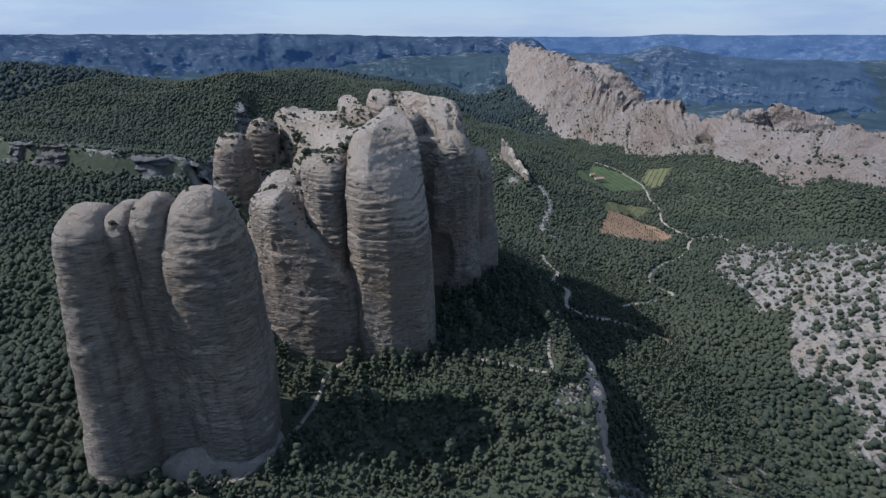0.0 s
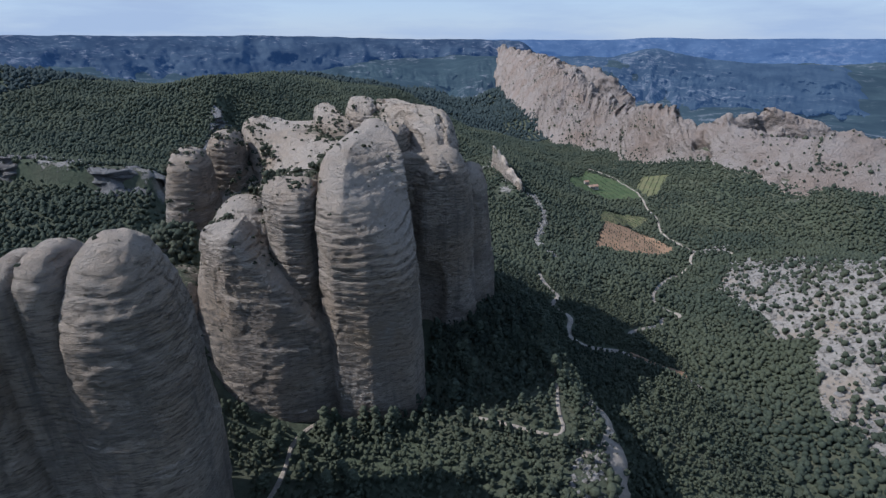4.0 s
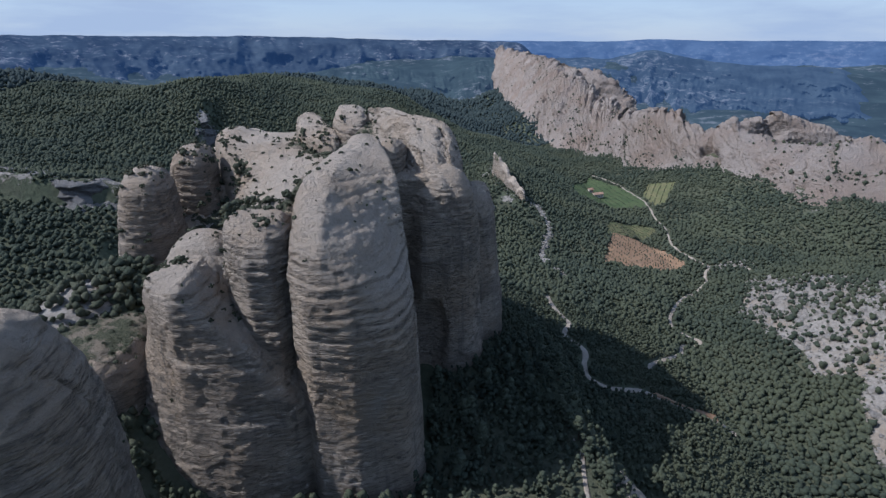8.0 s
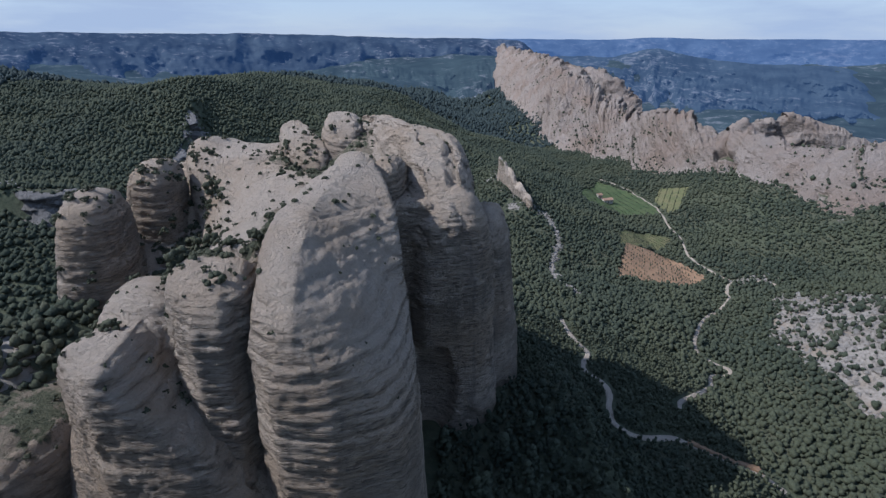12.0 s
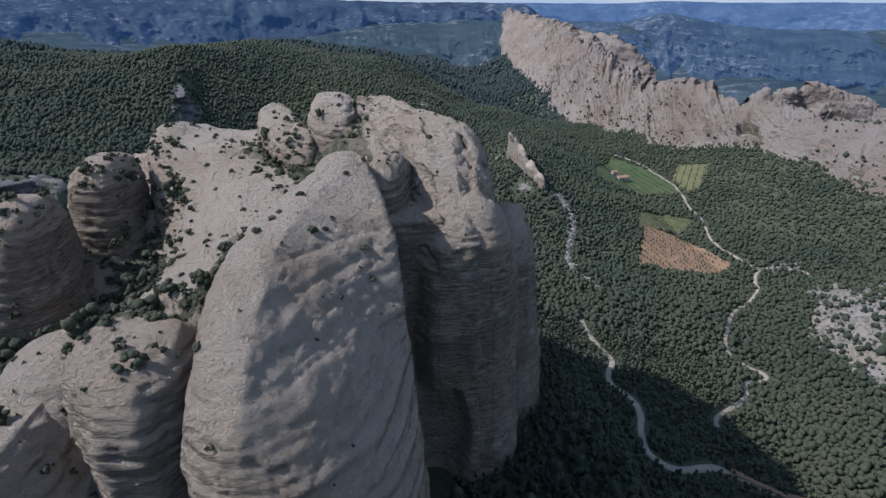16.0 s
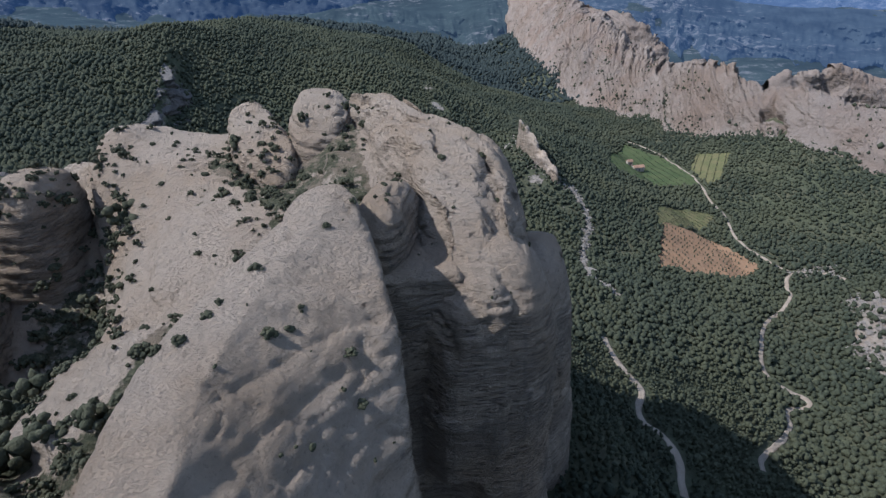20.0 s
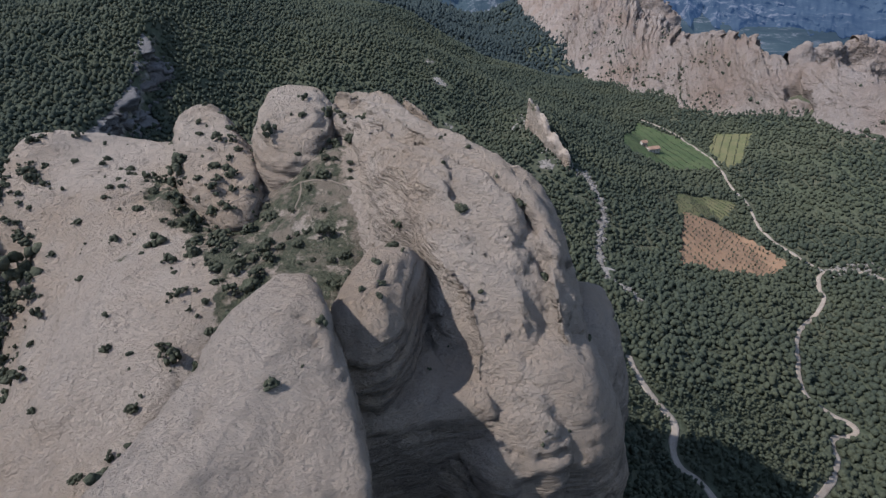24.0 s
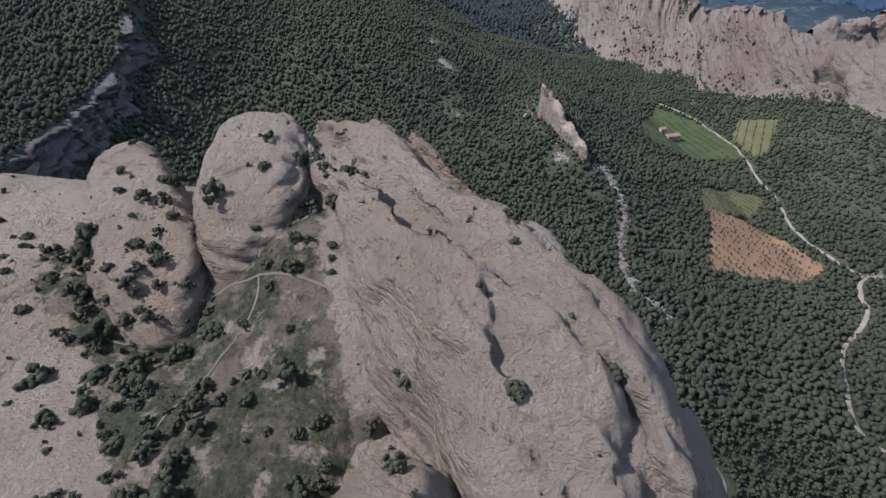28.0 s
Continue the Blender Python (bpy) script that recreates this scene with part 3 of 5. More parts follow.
def held(parent):
    for c in parent.children:
        c.matrix_parent_inverse = Matrix.Translation(-Vector(parent.location))


knoll = tagged(new("rock_outcrop"), "pale broken rock brow on the edge of a wooded knoll", "rock")
knoll.location = (48, 110, 40)
rock("brow", "", knoll, zb=22, zt=70, rim=5, seed=71, step=0.8, lumps=1.2, sheets=2.2, beds=1.3, flare=0.35,
     top=lambda x, y: 66.5 - 0.42 * np.maximum(0, x - 38 - 0.08 * (y - 115)) - 0.25 * np.maximum(0, 70 - y) + 1.5 * fbm(x / 7, y / 7, 0, 3, 95),
     ring=[(20, 68), (32, 58), (41, 66), (42, 90), (45, 110), (49, 128), (50, 146), (47, 156), (42, 160), (38, 142), (33, 120), (28, 95)])
rock("tower", "narrow banded outer tower", outcrop, cx=-75.2, cy=103, rx=6.0, ry=8.5, turn=10, zb=50, zt=133, cap=4, rim=3.5, box=3.0, seed=2, foot=0.25, lumps=0.6, sheets=0.8, beds=0.55, skirt=(-1, -0.4, 11))
rock("tower", "thin rib between two towers", outcrop, cx=-68.9, cy=106.5, rx=3.5, ry=8, turn=5, zb=50, zt=132.5, cap=3, rim=2.5, box=3.0, seed=4, lumps=0.5, sheets=0.7, beds=0.55)
rock("tower", "slim domed tower", outcrop, cx=-63.0, cy=107.5, rx=4.4, ry=8.5, turn=5, zb=50, zt=134.5, cap=4, rim=3.5, box=2.8, seed=6, lumps=0.5, sheets=0.7, beds=0.55)
rock("tower", "big domed tower with dark streaks", outcrop, cx=-53.8, cy=108.5, rx=9.6, ry=12, turn=12, zb=50, zt=135.5, cap=11, rim=6, box=2.5, seed=8, belly=0.07, lumps=0.8, sheets=1.0, beds=0.6, step=0.45)
rock("slab", "wall that joins the towers below", outcrop, cx=-66, cy=107, rx=12, ry=8, turn=4, zb=50, zt=124, cap=8, box=3.0, seed=9, belly=0.02, lumps=0.5, beds=0.55)
rock("apron", "broken apron of pale earth and rubble", outcrop, zb=46, zt=86, rim=5, seed=11, lumps=1.6, beds=0.5, sheets=1.6, flare=0.25,
     top=lambda x, y: 71 - 0.6 * np.maximum(0, np.hypot((x + 66) * 0.62, y - 106) - 9) + 1.6 * fbm(x / 5, y / 5, 0, 4, 87),
     ring=[(-96, 96), (-90, 84), (-78, 80), (-62, 80), (-48, 86), (-40, 98), (-44, 114), (-70, 116), (-90, 110)])
rock("tower", "bulging front tower with bushes on its crown", massif, cx=-53, cy=168, rx=17.5, ry=20, turn=15, zb=54, zt=124.5, cap=24, rim=14, box=2.2, seed=10, belly=0.03, lumps=0.8, skirt=(0.15, -1, 12), step=0.45, beds=0.9)
rock("slab", "broad foot of the front towers", massif, zb=54, zt=124, rim=5, seed=13, belly=0.01, lumps=0.8, skirt=(0, -1, 6), step=0.45, beds=0.85,
     top=lambda x, y: np.minimum(121, 115.5 - 1.35 * (x + 46)) + 0.8 * fbm(x / 6, y / 6, 0, 3, 86),
     ring=[(-60, 152), (-52, 146), (-42, 145.5), (-32, 147), (-27, 150), (-28, 160), (-44, 172), (-58, 168)])
rock("slab", "grassy shelf of brown rock below the towers", massif, cx=-78, cy=160, rx=13, ry=15, zb=50, zt=105.5, cap=5, rim=5, seed=15, flare=0.4)
rock("slab", "upright slab split from the main wall", massif, zb=54, zt=139, rim=6, seed=12, belly=0.02, lumps=0.6, top=tongue_top, step=0.45,
     ring=[(-30.4, 155), (-33, 150.5), (-38, 150.5), (-43, 155), (-46.5, 164), (-48.5, 174), (-49, 182), (-41, 185), (-34, 186), (-28, 184), (-26, 180), (-28, 177), (-30, 172), (-30.3, 163)])
rock("tower", "wedge-topped main tower with a pale scar", massif, zb=54, zt=141, rim=wedge_rim, seed=14, belly=0.01, step=0.45, top=wedge_top, lumps=0.5, sheets=0.35, skirt=(0.5, -1, 4),
     ring=[(-18, 211), (-16.2, 203), (-12.0, 193), (-8.7, 182), (-7.0, 172), (-5.6, 162), (-5.6, 154), (-8, 149), (-17, 146), (-25, 146.5), (-29, 151), (-29.8, 160), (-30.2, 168), (-29, 177), (-25.4, 186), (-23, 194), (-20.8, 201), (-20, 209)])
rock("pillar", "small pillar in a cleft", massif, cx=-12.0, cy=207.5, rx=4.4, ry=9.5, turn=-10, zb=70, zt=138.8, cap=4.5, rim=1.8, box=3.2, seed=16, step=0.4, lumps=1.0, flare=0.3, sheets=1.8, beds=1.2)
rock("slab", "shaded wall at the back of a cleft", massif, zb=54, zt=132, rim=3, seed=17, lumps=0.8, top=lambda x, y: 129.5 + 0 * x, carve=hollow,
     ring=[(-18, 196), (-13, 196), (-6, 198.5), (-1, 199), (2, 212), (-6, 224), (-17, 222)])
rock("slab", "broad sloping back slab with scattered bushes", massif, zb=80, zt=137, rim=9, step=0.6, seed=18, belly=0.0, lumps=0.4, top=plateau_top, beds=0.6,
     ring=[(-84, 258), (-76, 268), (-55, 271), (-35, 269), (-12, 264), (-8, 232), (-13, 212), (-27, 198), (-38, 180), (-50, 182), (-57, 196), (-64, 216), (-75, 238)])
rock("tower", "highest rounded summit of pale rock", massif, zb=54, zt=145, rim=4.5, seed=22, belly=0.0, step=0.45, top=summit_top, lumps=0.8, beds=0.65, sheets=1.3, carve=hollow, skirt=(1, -0.1, 5),
     ring=[(-27, 266), (-26.5, 253), (-20.5, 244), (-18, 234), (-15.5, 226), (-9, 219), (-7.5, 208), (-7.2, 199), (-3, 194.5), (5, 195.5), (9.5, 204), (9, 225), (7, 236), (2, 247), (-5, 259), (-14, 267)])
rock("buttress", "rounded front buttress below the summit", massif, cx=3.0, cy=208, rx=10.5, ry=12.5, zb=54, zt=131, cap=9, rim=7, box=2.7, seed=24, belly=0.02, lumps=1.0, carve=hollow, skirt=(1, -0.2, 5))
rock("buttress", "lower flank buttress of dark streaked rock", massif, cx=14.5, cy=225, rx=7.0, ry=12, turn=-12, zb=46, zt=121, cap=6, rim=4, box=2.7, seed=26, skirt=(1, -0.35, 8), lumps=1.1)
rock("buttress", "rounded shoulder behind the summit", massif, cx=3.5, cy=241, rx=7.5, ry=19, turn=12, zb=50, zt=133, cap=7, rim=7, seed=27, skirt=(1, 0, 6))
rock("tower", "broad banded tower above a gully", massif, cx=-84, cy=206, rx=6.2, ry=10, turn=10, zb=66, zt=130.5, cap=4, rim=3.5, box=3.2, seed=28, lumps=0.9, flare=0.6, skirt=(-0.5, -1, 10), beds=1.1)
rock("tower", "square-topped banded tower beside a bushy gully", massif, cx=-79.5, cy=229, rx=5.8, ry=9, turn=5, zb=66, zt=132.5, cap=3, rim=3, box=3.4, seed=30, lumps=0.9, flare=0.55, skirt=(0, -1, 8), beds=1.1)
rock("slab", "bushy gully floor between rock walls", massif, zb=60, zt=128, rim=4, step=0.7, seed=31, lumps=1.4, sheets=2.0, beds=0.8, flare=0.3, top=gully_top,
     ring=[(-97, 196), (-88, 187), (-74, 184), (-60, 188), (-58, 206), (-64, 238), (-74, 262), (-92, 258), (-97, 222)])
rock("knob", "small pale knob on the rim", massif, cx=-40.5, cy=244.5, rx=4.6, ry=13.5, turn=30, zb=118, zt=141, rim=3.5, box=2.5, seed=32, step=0.4, lumps=0.7, top=knob_top, flare=0.8, beds=0.6)
rock("knob", "rounded block with deep bedding cracks", massif, cx=-29, cy=250, rx=5.6, ry=12, turn=8, zb=118, zt=144, rim=4.5, box=2.6, seed=34, step=0.4, lumps=0.5, top=block_top, beds=1.2, flare=0.6)
fin = tagged(new("rock_pinnacle"), "thin upright fin of pale rock in the woods", "rock")
fin.location = (74, 513, 24)
rock("fin", "", fin, cx=73.5, cy=514, rx=2.6, ry=28, turn=23.5, zb=14, zt=68, rim=3, box=2.2, seed=61, step=0.8, lumps=0.7, flare=0.5,
     top=lambda x, y: 37 + 0.58 * np.maximum(0, y - 488) + 3.5 * fbm(x / 6, y / 6, 0, 2, 62))
held(knoll)
held(fin)
held(massif)
held(outcrop)

# ---- roads, fields, stream ----
MAIN_TRACK = [(65, 308), (64, 294), (68, 281), (69, 275), (63, 266), (62, 258), (67, 255), (67, 243), (61, 228), (61, 221), (69, 218), (83, 225), (89, 223), (100, 217), (114, 216), (117, 207)]
EAST_TRACK = [(234, 390), (230, 398), (226, 403), (217, 407), (209, 403), (202, 391), (199, 382), (188, 370), (169, 356), (159, 344), (147, 326), (140, 315), (137, 306), (141, 300), (147, 295), (147, 289), (137, 288), (132, 284), (129, 276), (116, 264), (102, 255), (99, 248)]
FIELD_TRACK = [(197, 689), (208, 674), (220, 655), (229, 622), (234, 587), (229, 556), (222, 529), (222, 498), (206, 455), (209, 424), (214, 409)]
KNOLL_TRACK = [(38, 158), (35, 145), (35, 137), (33, 134), (28, 136), (21, 139), (12, 143)]
FOOT_PATH = [(-30, 146), (-38, 136), (-37, 125), (-39, 113), (-43, 102), (-50, 92)]
STREAM = [(95, 491), (99, 479), (100, 459), (97, 443), (86, 414), (79, 387), (77, 367), (82, 363), (87, 354)]
TRACKS = [(MAIN_TRACK, 2.2), (EAST_TRACK, 1.7), (FIELD_TRACK, 1.5), (KNOLL_TRACK, 1.1), (FOOT_PATH, 1.0), (STREAM, 2.6)]
RED_FIELD = [(160, 471), (180, 469), (192, 459), (198, 436), (203, 418), (180, 403), (152, 404), (130, 406)]
VINE_FIELD = [(165, 498), (194, 510), (213, 499), (195, 478), (152, 464)]
GREEN_FIELD = [(200, 674), (228, 622), (233, 587), (228, 558), (197, 562), (158, 572), (158, 600)]
DRY_FIELD = [(238, 600), (256, 628), (276, 606), (247, 562), (236, 560)]
FIELDS = [RED_FIELD, VINE_FIELD, GREEN_FIELD, DRY_FIELD]


def smooth_line(line, step):
    p = np.array(line, float)
    for _ in range(3):
        q = np.empty((2 * len(p), 2))
        q[0], q[-1] = p[0], p[-1]
        q[1:-1:2], q[2:-1:2] = 0.75 * p[:-1] + 0.25 * p[1:], 0.25 * p[:-1] + 0.75 * p[1:]
        p = q
    d = np.r_[0, np.cumsum(np.hypot(*np.diff(p, axis=0).T))]
    s = np.arange(0, d[-1], step)
    return np.interp(s, d, p[:, 0]), np.interp(s, d, p[:, 1])


def ribbon(name, line, width, mat, label, category, lift=0.25, ragged=0.35):
    x, y = smooth_line(line, 1.2)
    tx, ty = np.gradient(x), np.gradient(y)
    L = np.hypot(tx, ty)
    nx, ny = -ty / L, tx / L
    rows = []
    for k in (-0.62, -0.5, -0.25, 0, 0.25, 0.5, 0.62):
        w = k * width * (1 + ragged * fbm(x / 5, y / 5, k, 2, 33))
        px, py = x + nx * w, y + ny * w
        rows.append(np.stack([px, py, land(px, py) + (lift if abs(k) < 0.6 else -0.5)], -1))
    P = np.stack(rows, 1)
    return thing(name, mesh_of(name, P.reshape(-1, 3), grid_faces(len(x), 7)), mat, label, category, kind="structure")


def field(name, corners, mat, label, step=2.0, lift=0.25):
    c = np.array(corners, float)
    xs, ys = np.arange(c[:, 0].min(), c[:, 0].max() + step, step), np.arange(c[:, 1].min(), c[:, 1].max() + step, step)
    X, Y = np.meshgrid(xs, ys)
    Z = land(X, Y) + lift + 0.12 * fbm(X / 2.2, Y / 2.2, 0, 2, 8)
    f = grid_faces(len(ys), len(xs))
    mid = np.stack([X, Y], -1).reshape(-1, 2)[f].mean(1)
    f = f[inside(mid[:, 0], mid[:, 1], corners)]
    return thing(name, mesh_of(name, np.stack([X, Y, Z], -1).reshape(-1, 3), f), mat, label, "field", kind="structure")

# ---- the long ridge across the valley ----
def ridge_line(points, n):
    p = np.array(points, float)
    d = np.r_[0, np.cumsum(np.hypot(np.diff(p[:, 0]), np.diff(p[:, 1])))]
    near = np.linspace(0, 1, n) ** 1.35          # closer spacing at the near end
    return [np.interp(near * d[-1], d, p[:, i]) for i in range(p.shape[1])] + [near * d[-1]]


def slab_ridge(name, label, points, n, m, seed, mat, parts):
    """A wall of tilted slabs along points of crest x, y, height and foot x, y; its foot runs into the ground."""
    cx, cy, cz, fx, fy, s = ridge_line(points, n)
    fz = land(fx, fy) - 5
    v = np.linspace(-0.6, 1.08, m)[:, None]
    w = np.sign(v) * np.abs(v) ** 0.85
    x, y = cx + (fx - cx) * w, cy + (fy - cy) * w
    back = np.abs(np.minimum(v, 0)) / 0.6
    z = np.where(v >= 0, cz + (fz - cz) * np.clip(v, 0, 2) ** 1.45, cz - 75 * back ** 1.2)
    ss = np.broadcast_to(s, x.shape)
    tooth = 7.0 * fbm(ss / 70, 0, 0, 2, seed + 9) * ramp(ss, 420, 700) + 3.0 * fbm(ss / 26, 0, 0, 2, seed + 7) + 3.5 * (0.5 - np.abs(fbm(ss / 9, v * 2, 0, 3, seed + 8)))
    z = z + tooth * np.exp(-(v / 0.12) ** 2)
    P = np.stack([x, y, z], -1)
    N = np.cross(np.gradient(P, axis=1), np.gradient(P, axis=0))
    N /= np.linalg.norm(N, axis=2, keepdims=True) + 1e-9
    N = np.where(N[..., 2:] < 0, -N, N)
    face = ramp(1.06 - v, 0.0, 0.4) * ramp(v, -0.5, 0.05)
    bend = ss + 30 * v + 16 * fbm(x / 40, y / 40, z / 40, 3, seed + 2)
    d = 7 * fbm(bend / 90, v * 1.2, 0, 2, seed) + 3.0 * fbm(x / 24, y / 24, z / 24, 3, seed + 21)
    for width, depth, k in ((120, 13.0, 19), (46, 4.0, 20)):      # a few gullies run down the face
        gully = np.abs(fbm(bend / width, v * 34 / width + k, 0, 3, seed + k))
        d = d - depth * (1 - ramp(gully, 0.0, 0.12)) * ramp(fbm(ss / 150, v, 0, 2, seed + k + 3), -0.2, 0.2) + 0.2 * depth
    # tilted beds: they lie nearly flat at the near end and dip steeply further off
    dip = np.interp(ss, (0, 330, 520, 2500), (0.10, 0.16, 0.62, 0.75))
    layer = z - dip * (ss - 330) + 9 * fbm(x / 60, y / 60, z / 60, 3, seed + 4)
    notch = np.zeros(x.shape)
    for thick_, depth, k in ((24, 8.0, 4), (9.5, 4.2, 5), (3.8, 1.5, 6)):
        w = layer / thick_ + 0.5 * vnoise(layer / (2.5 * thick_), ss / 200, 0, seed + k)
        saw = w - np.floor(w)
        comes = ramp(fbm(x / (4 * thick_), y / (4 * thick_), np.floor(w) * 2.7, 3, seed + k + 10), -0.35, 0.45)
        d = d + depth * (saw ** 2 - 0.4) * (0.15 + 0.85 * comes)
        notch = np.maximum(notch, (1 - ramp(saw, 0.04, 0.16)) * comes * (thick_ > 5))
    rough = ramp(ss, 260, 520)
    block = np.abs(fbm(x / 13, y / 13, z / 13, 3, seed + 24))
    d = d - (0.4 + 2.2 * rough) * (1 - ramp(block, 0.0, 0.12))
    d = d + (0.5 + 1.1 * rough) * fbm(x / 7, y / 7, z / 7, 3, seed + 22) - 1.5 * rough * ramp(vnoise(x / 6, y / 6, z / 3, seed + 30), 0.55, 0.8)
    P = P + N * (d * face)[..., None]
    whole = tagged(new(name), label, "rock ridge")
    cuts = np.linspace(0, n - 1, parts + 1).astype(int)
    for a, b in zip(cuts[:-1], cuts[1:]):
        piece = P[:, a:b + 1]
        thing("ridge_slab", mesh_of("ridge_slab", piece.reshape(-1, 3), grid_faces(m, b - a + 1)), mat, parent=whole)
    return P, notch * ramp(v, 0.0, 0.1)


RIDGE = [
    (600, 400, 60, 470, 330), (448, 526, 72, 372, 418), (428, 542, 80, 357, 450), (412, 560, 77, 330, 450), (399, 573, 68, 316, 462), (372, 602, 66, 317, 512),
    (356, 647, 78, 310, 560), (341, 688, 62, 306, 612), (332, 752, 75, 282, 640), (327, 783, 71, 262, 662), (319, 853, 58, 246, 708), (316, 960, 66, 222, 765),
    (314, 1090, 84, 197, 830), (310, 1300, 108, 190, 1035), (320, 1700, 128, 214, 1600), (282, 2200, 132, 235, 2000)]
RIDGE_FACE, RIDGE_NOTCH = slab_ridge("rock_ridge", "long wall of tilted reddish-grey rock slabs", RIDGE, 1300, 120, 5, M_RIDGE, 9)
TEETH = [(470, 1225, 40, 440, 1150), (448, 1240, 66, 415, 1160), (424, 1258, 84, 392, 1180), (396, 1276, 100, 366, 1205), (368, 1292, 106, 340, 1230), (338, 1310, 116, 312, 1260), (312, 1345, 122, 296, 1300)]
slab_ridge("rock_ridge", "row of grey crags behind the long ridge", TEETH, 260, 60, 15, M_RIDGE, 3)
PLATES = [(700, 870, 4, 680, 820), (660, 890, 22, 642, 840), (612, 902, 36, 596, 850), (560, 905, 50, 548, 850), (520, 905, 42, 508, 850), (478, 900, 30, 466, 850)]
slab_ridge("rock_ridge", "low crown of layered grey plates behind the ridge", PLATES, 300, 60, 25, M_RIDGE, 3)


# ---- grey cliffs under the western plateau, and the edge of the knoll ----
def cliff(label, places, out, high, n, m, seed, mat, reach=1.0, parts=5):
    """An upright wall along places, cracked and banded, sunk into the slope behind it."""
    p = np.array(places, float)
    d = np.r_[0, np.cumsum(np.hypot(*np.diff(p, axis=0).T))]
    s = np.linspace(0, d[-1], n)
    x0, y0 = np.interp(s, d, p[:, 0]), np.interp(s, d, p[:, 1])
    rim = land(x0 - out[0] * 9, y0 - out[1] * 9) + 0.6 + reach * 2.0 * fbm(s / 20, 0, 0, 3, seed + 1)
    foot = land(x0 + out[0] * 7, y0 + out[1] * 7) - 3
    rim = np.minimum(rim, foot + high)
    v = np.linspace(0, 1, m)[:, None]
    top = ramp(v, 0.86, 1.0)
    z = foot + (rim - foot) * np.minimum(v / 0.9, 1) + 0.6 * top
    q = 2.5 * fbm(s / 35, 0, 0, 2, seed) + 6 * (1 - v) ** 2 - 5 * top ** 2 - 2.0 * v
    ss = np.broadcast_to(s, z.shape)
    q = q * reach + reach * (3.0 * fbm(ss / 22, z / 30, 0, 3, seed + 2) - 4.5 * (1 - ramp(np.abs(fbm(ss / 16, z / 60, 0, 2, seed + 3)), 0, 0.14)))
    bed = vnoise(z / 3.2, ss / 30, 0, seed + 4) + 0.6 * vnoise(z / 1.3, ss / 12, 0, seed + 5)
    q = q + reach * (1.3 * np.sign(bed) * np.abs(bed) ** 0.5 + 1.0 * fbm(ss / 4, z / 4, 0, 3, seed + 6)) * (1 - top)
    P = np.stack([x0 + out[0] * q, y0 + out[1] * q, z], -1)
    whole = tagged(new("cliff"), label, "cliff")
    cuts = np.linspace(0, n - 1, parts + 1).astype(int)
    for a, b in zip(cuts[:-1], cuts[1:]):
        piece = P[:, a:b + 1]
        thing("rock_face", mesh_of("rock_face", piece.reshape(-1, 3), grid_faces(m, b - a + 1)), mat, parent=whole)
    return whole


cliff("grey banded limestone cliff under a wooded plateau", [(x, float(plateau_edge(x)) + 3) for x in range(-640, -158, 8)], (0, -1), 16, 640, 44, 81, M_GREY, 1.5, 6)
cliff("shaded grey cliff of a deep gorge", [(-161 - 0.22 * (y - 320), y) for y in range(338, 610, 8)], (1, 0), 22, 320, 50, 85, M_GREY, 1.8, 4)

# ---- distance: plain, hills and mountain chains on the skyline, haze put in as emission ----
def chain(name, label, radius, a0, a1, height, seed, mat, ragged=1.0, base=-60, deep=260):
    n, m = 600, 45
    a = np.radians(np.linspace(a0, a1, n))
    v = np.linspace(0, 1, m)[:, None]
    h = height(np.degrees(a)) + ragged * (10 * fbm(a * 9, 0, 0, 3, seed) + 3 * fbm(a * 60, 0, 0, 3, seed + 1))
    h = base + (h - base) * ramp(np.minimum(np.degrees(a) - a0, a1 - np.degrees(a)), 0, 5)
    spur = 1 - np.abs(fbm(a * 26 + 0.9 * v, v * 2.2, 0, 5, seed + 3)) * 1.8
    r = radius - deep * (1 - v) - 0.21 * deep * spur * (1 - v) ** 0.6 * ramp(v, 0, 0.1)
    z = base + (h - base) * v ** 1.1
    x, y = r * np.sin(a), r * np.cos(a)
    return thing(name, mesh_of(name, np.stack([x, y, z], -1).reshape(-1, 3), grid_faces(m, n)), mat, label, "mountains", kind="structure")


# The emission paints in the blue haze that air would add over distance.
def haze_glow_material(name, colour, haze_glow, scars):
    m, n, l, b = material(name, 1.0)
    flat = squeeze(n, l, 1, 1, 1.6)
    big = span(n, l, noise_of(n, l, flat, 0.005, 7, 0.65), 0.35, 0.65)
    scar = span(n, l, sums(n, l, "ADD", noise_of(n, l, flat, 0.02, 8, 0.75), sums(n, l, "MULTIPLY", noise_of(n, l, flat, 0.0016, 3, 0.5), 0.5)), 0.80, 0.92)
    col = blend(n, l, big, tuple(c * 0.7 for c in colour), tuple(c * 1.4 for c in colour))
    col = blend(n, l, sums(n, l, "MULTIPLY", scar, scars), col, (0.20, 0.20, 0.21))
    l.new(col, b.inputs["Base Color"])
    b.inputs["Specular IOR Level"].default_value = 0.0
    b.inputs["Emission Color"].default_value, b.inputs["Emission Strength"].default_value = (*haze_glow, 1), 1.0
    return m


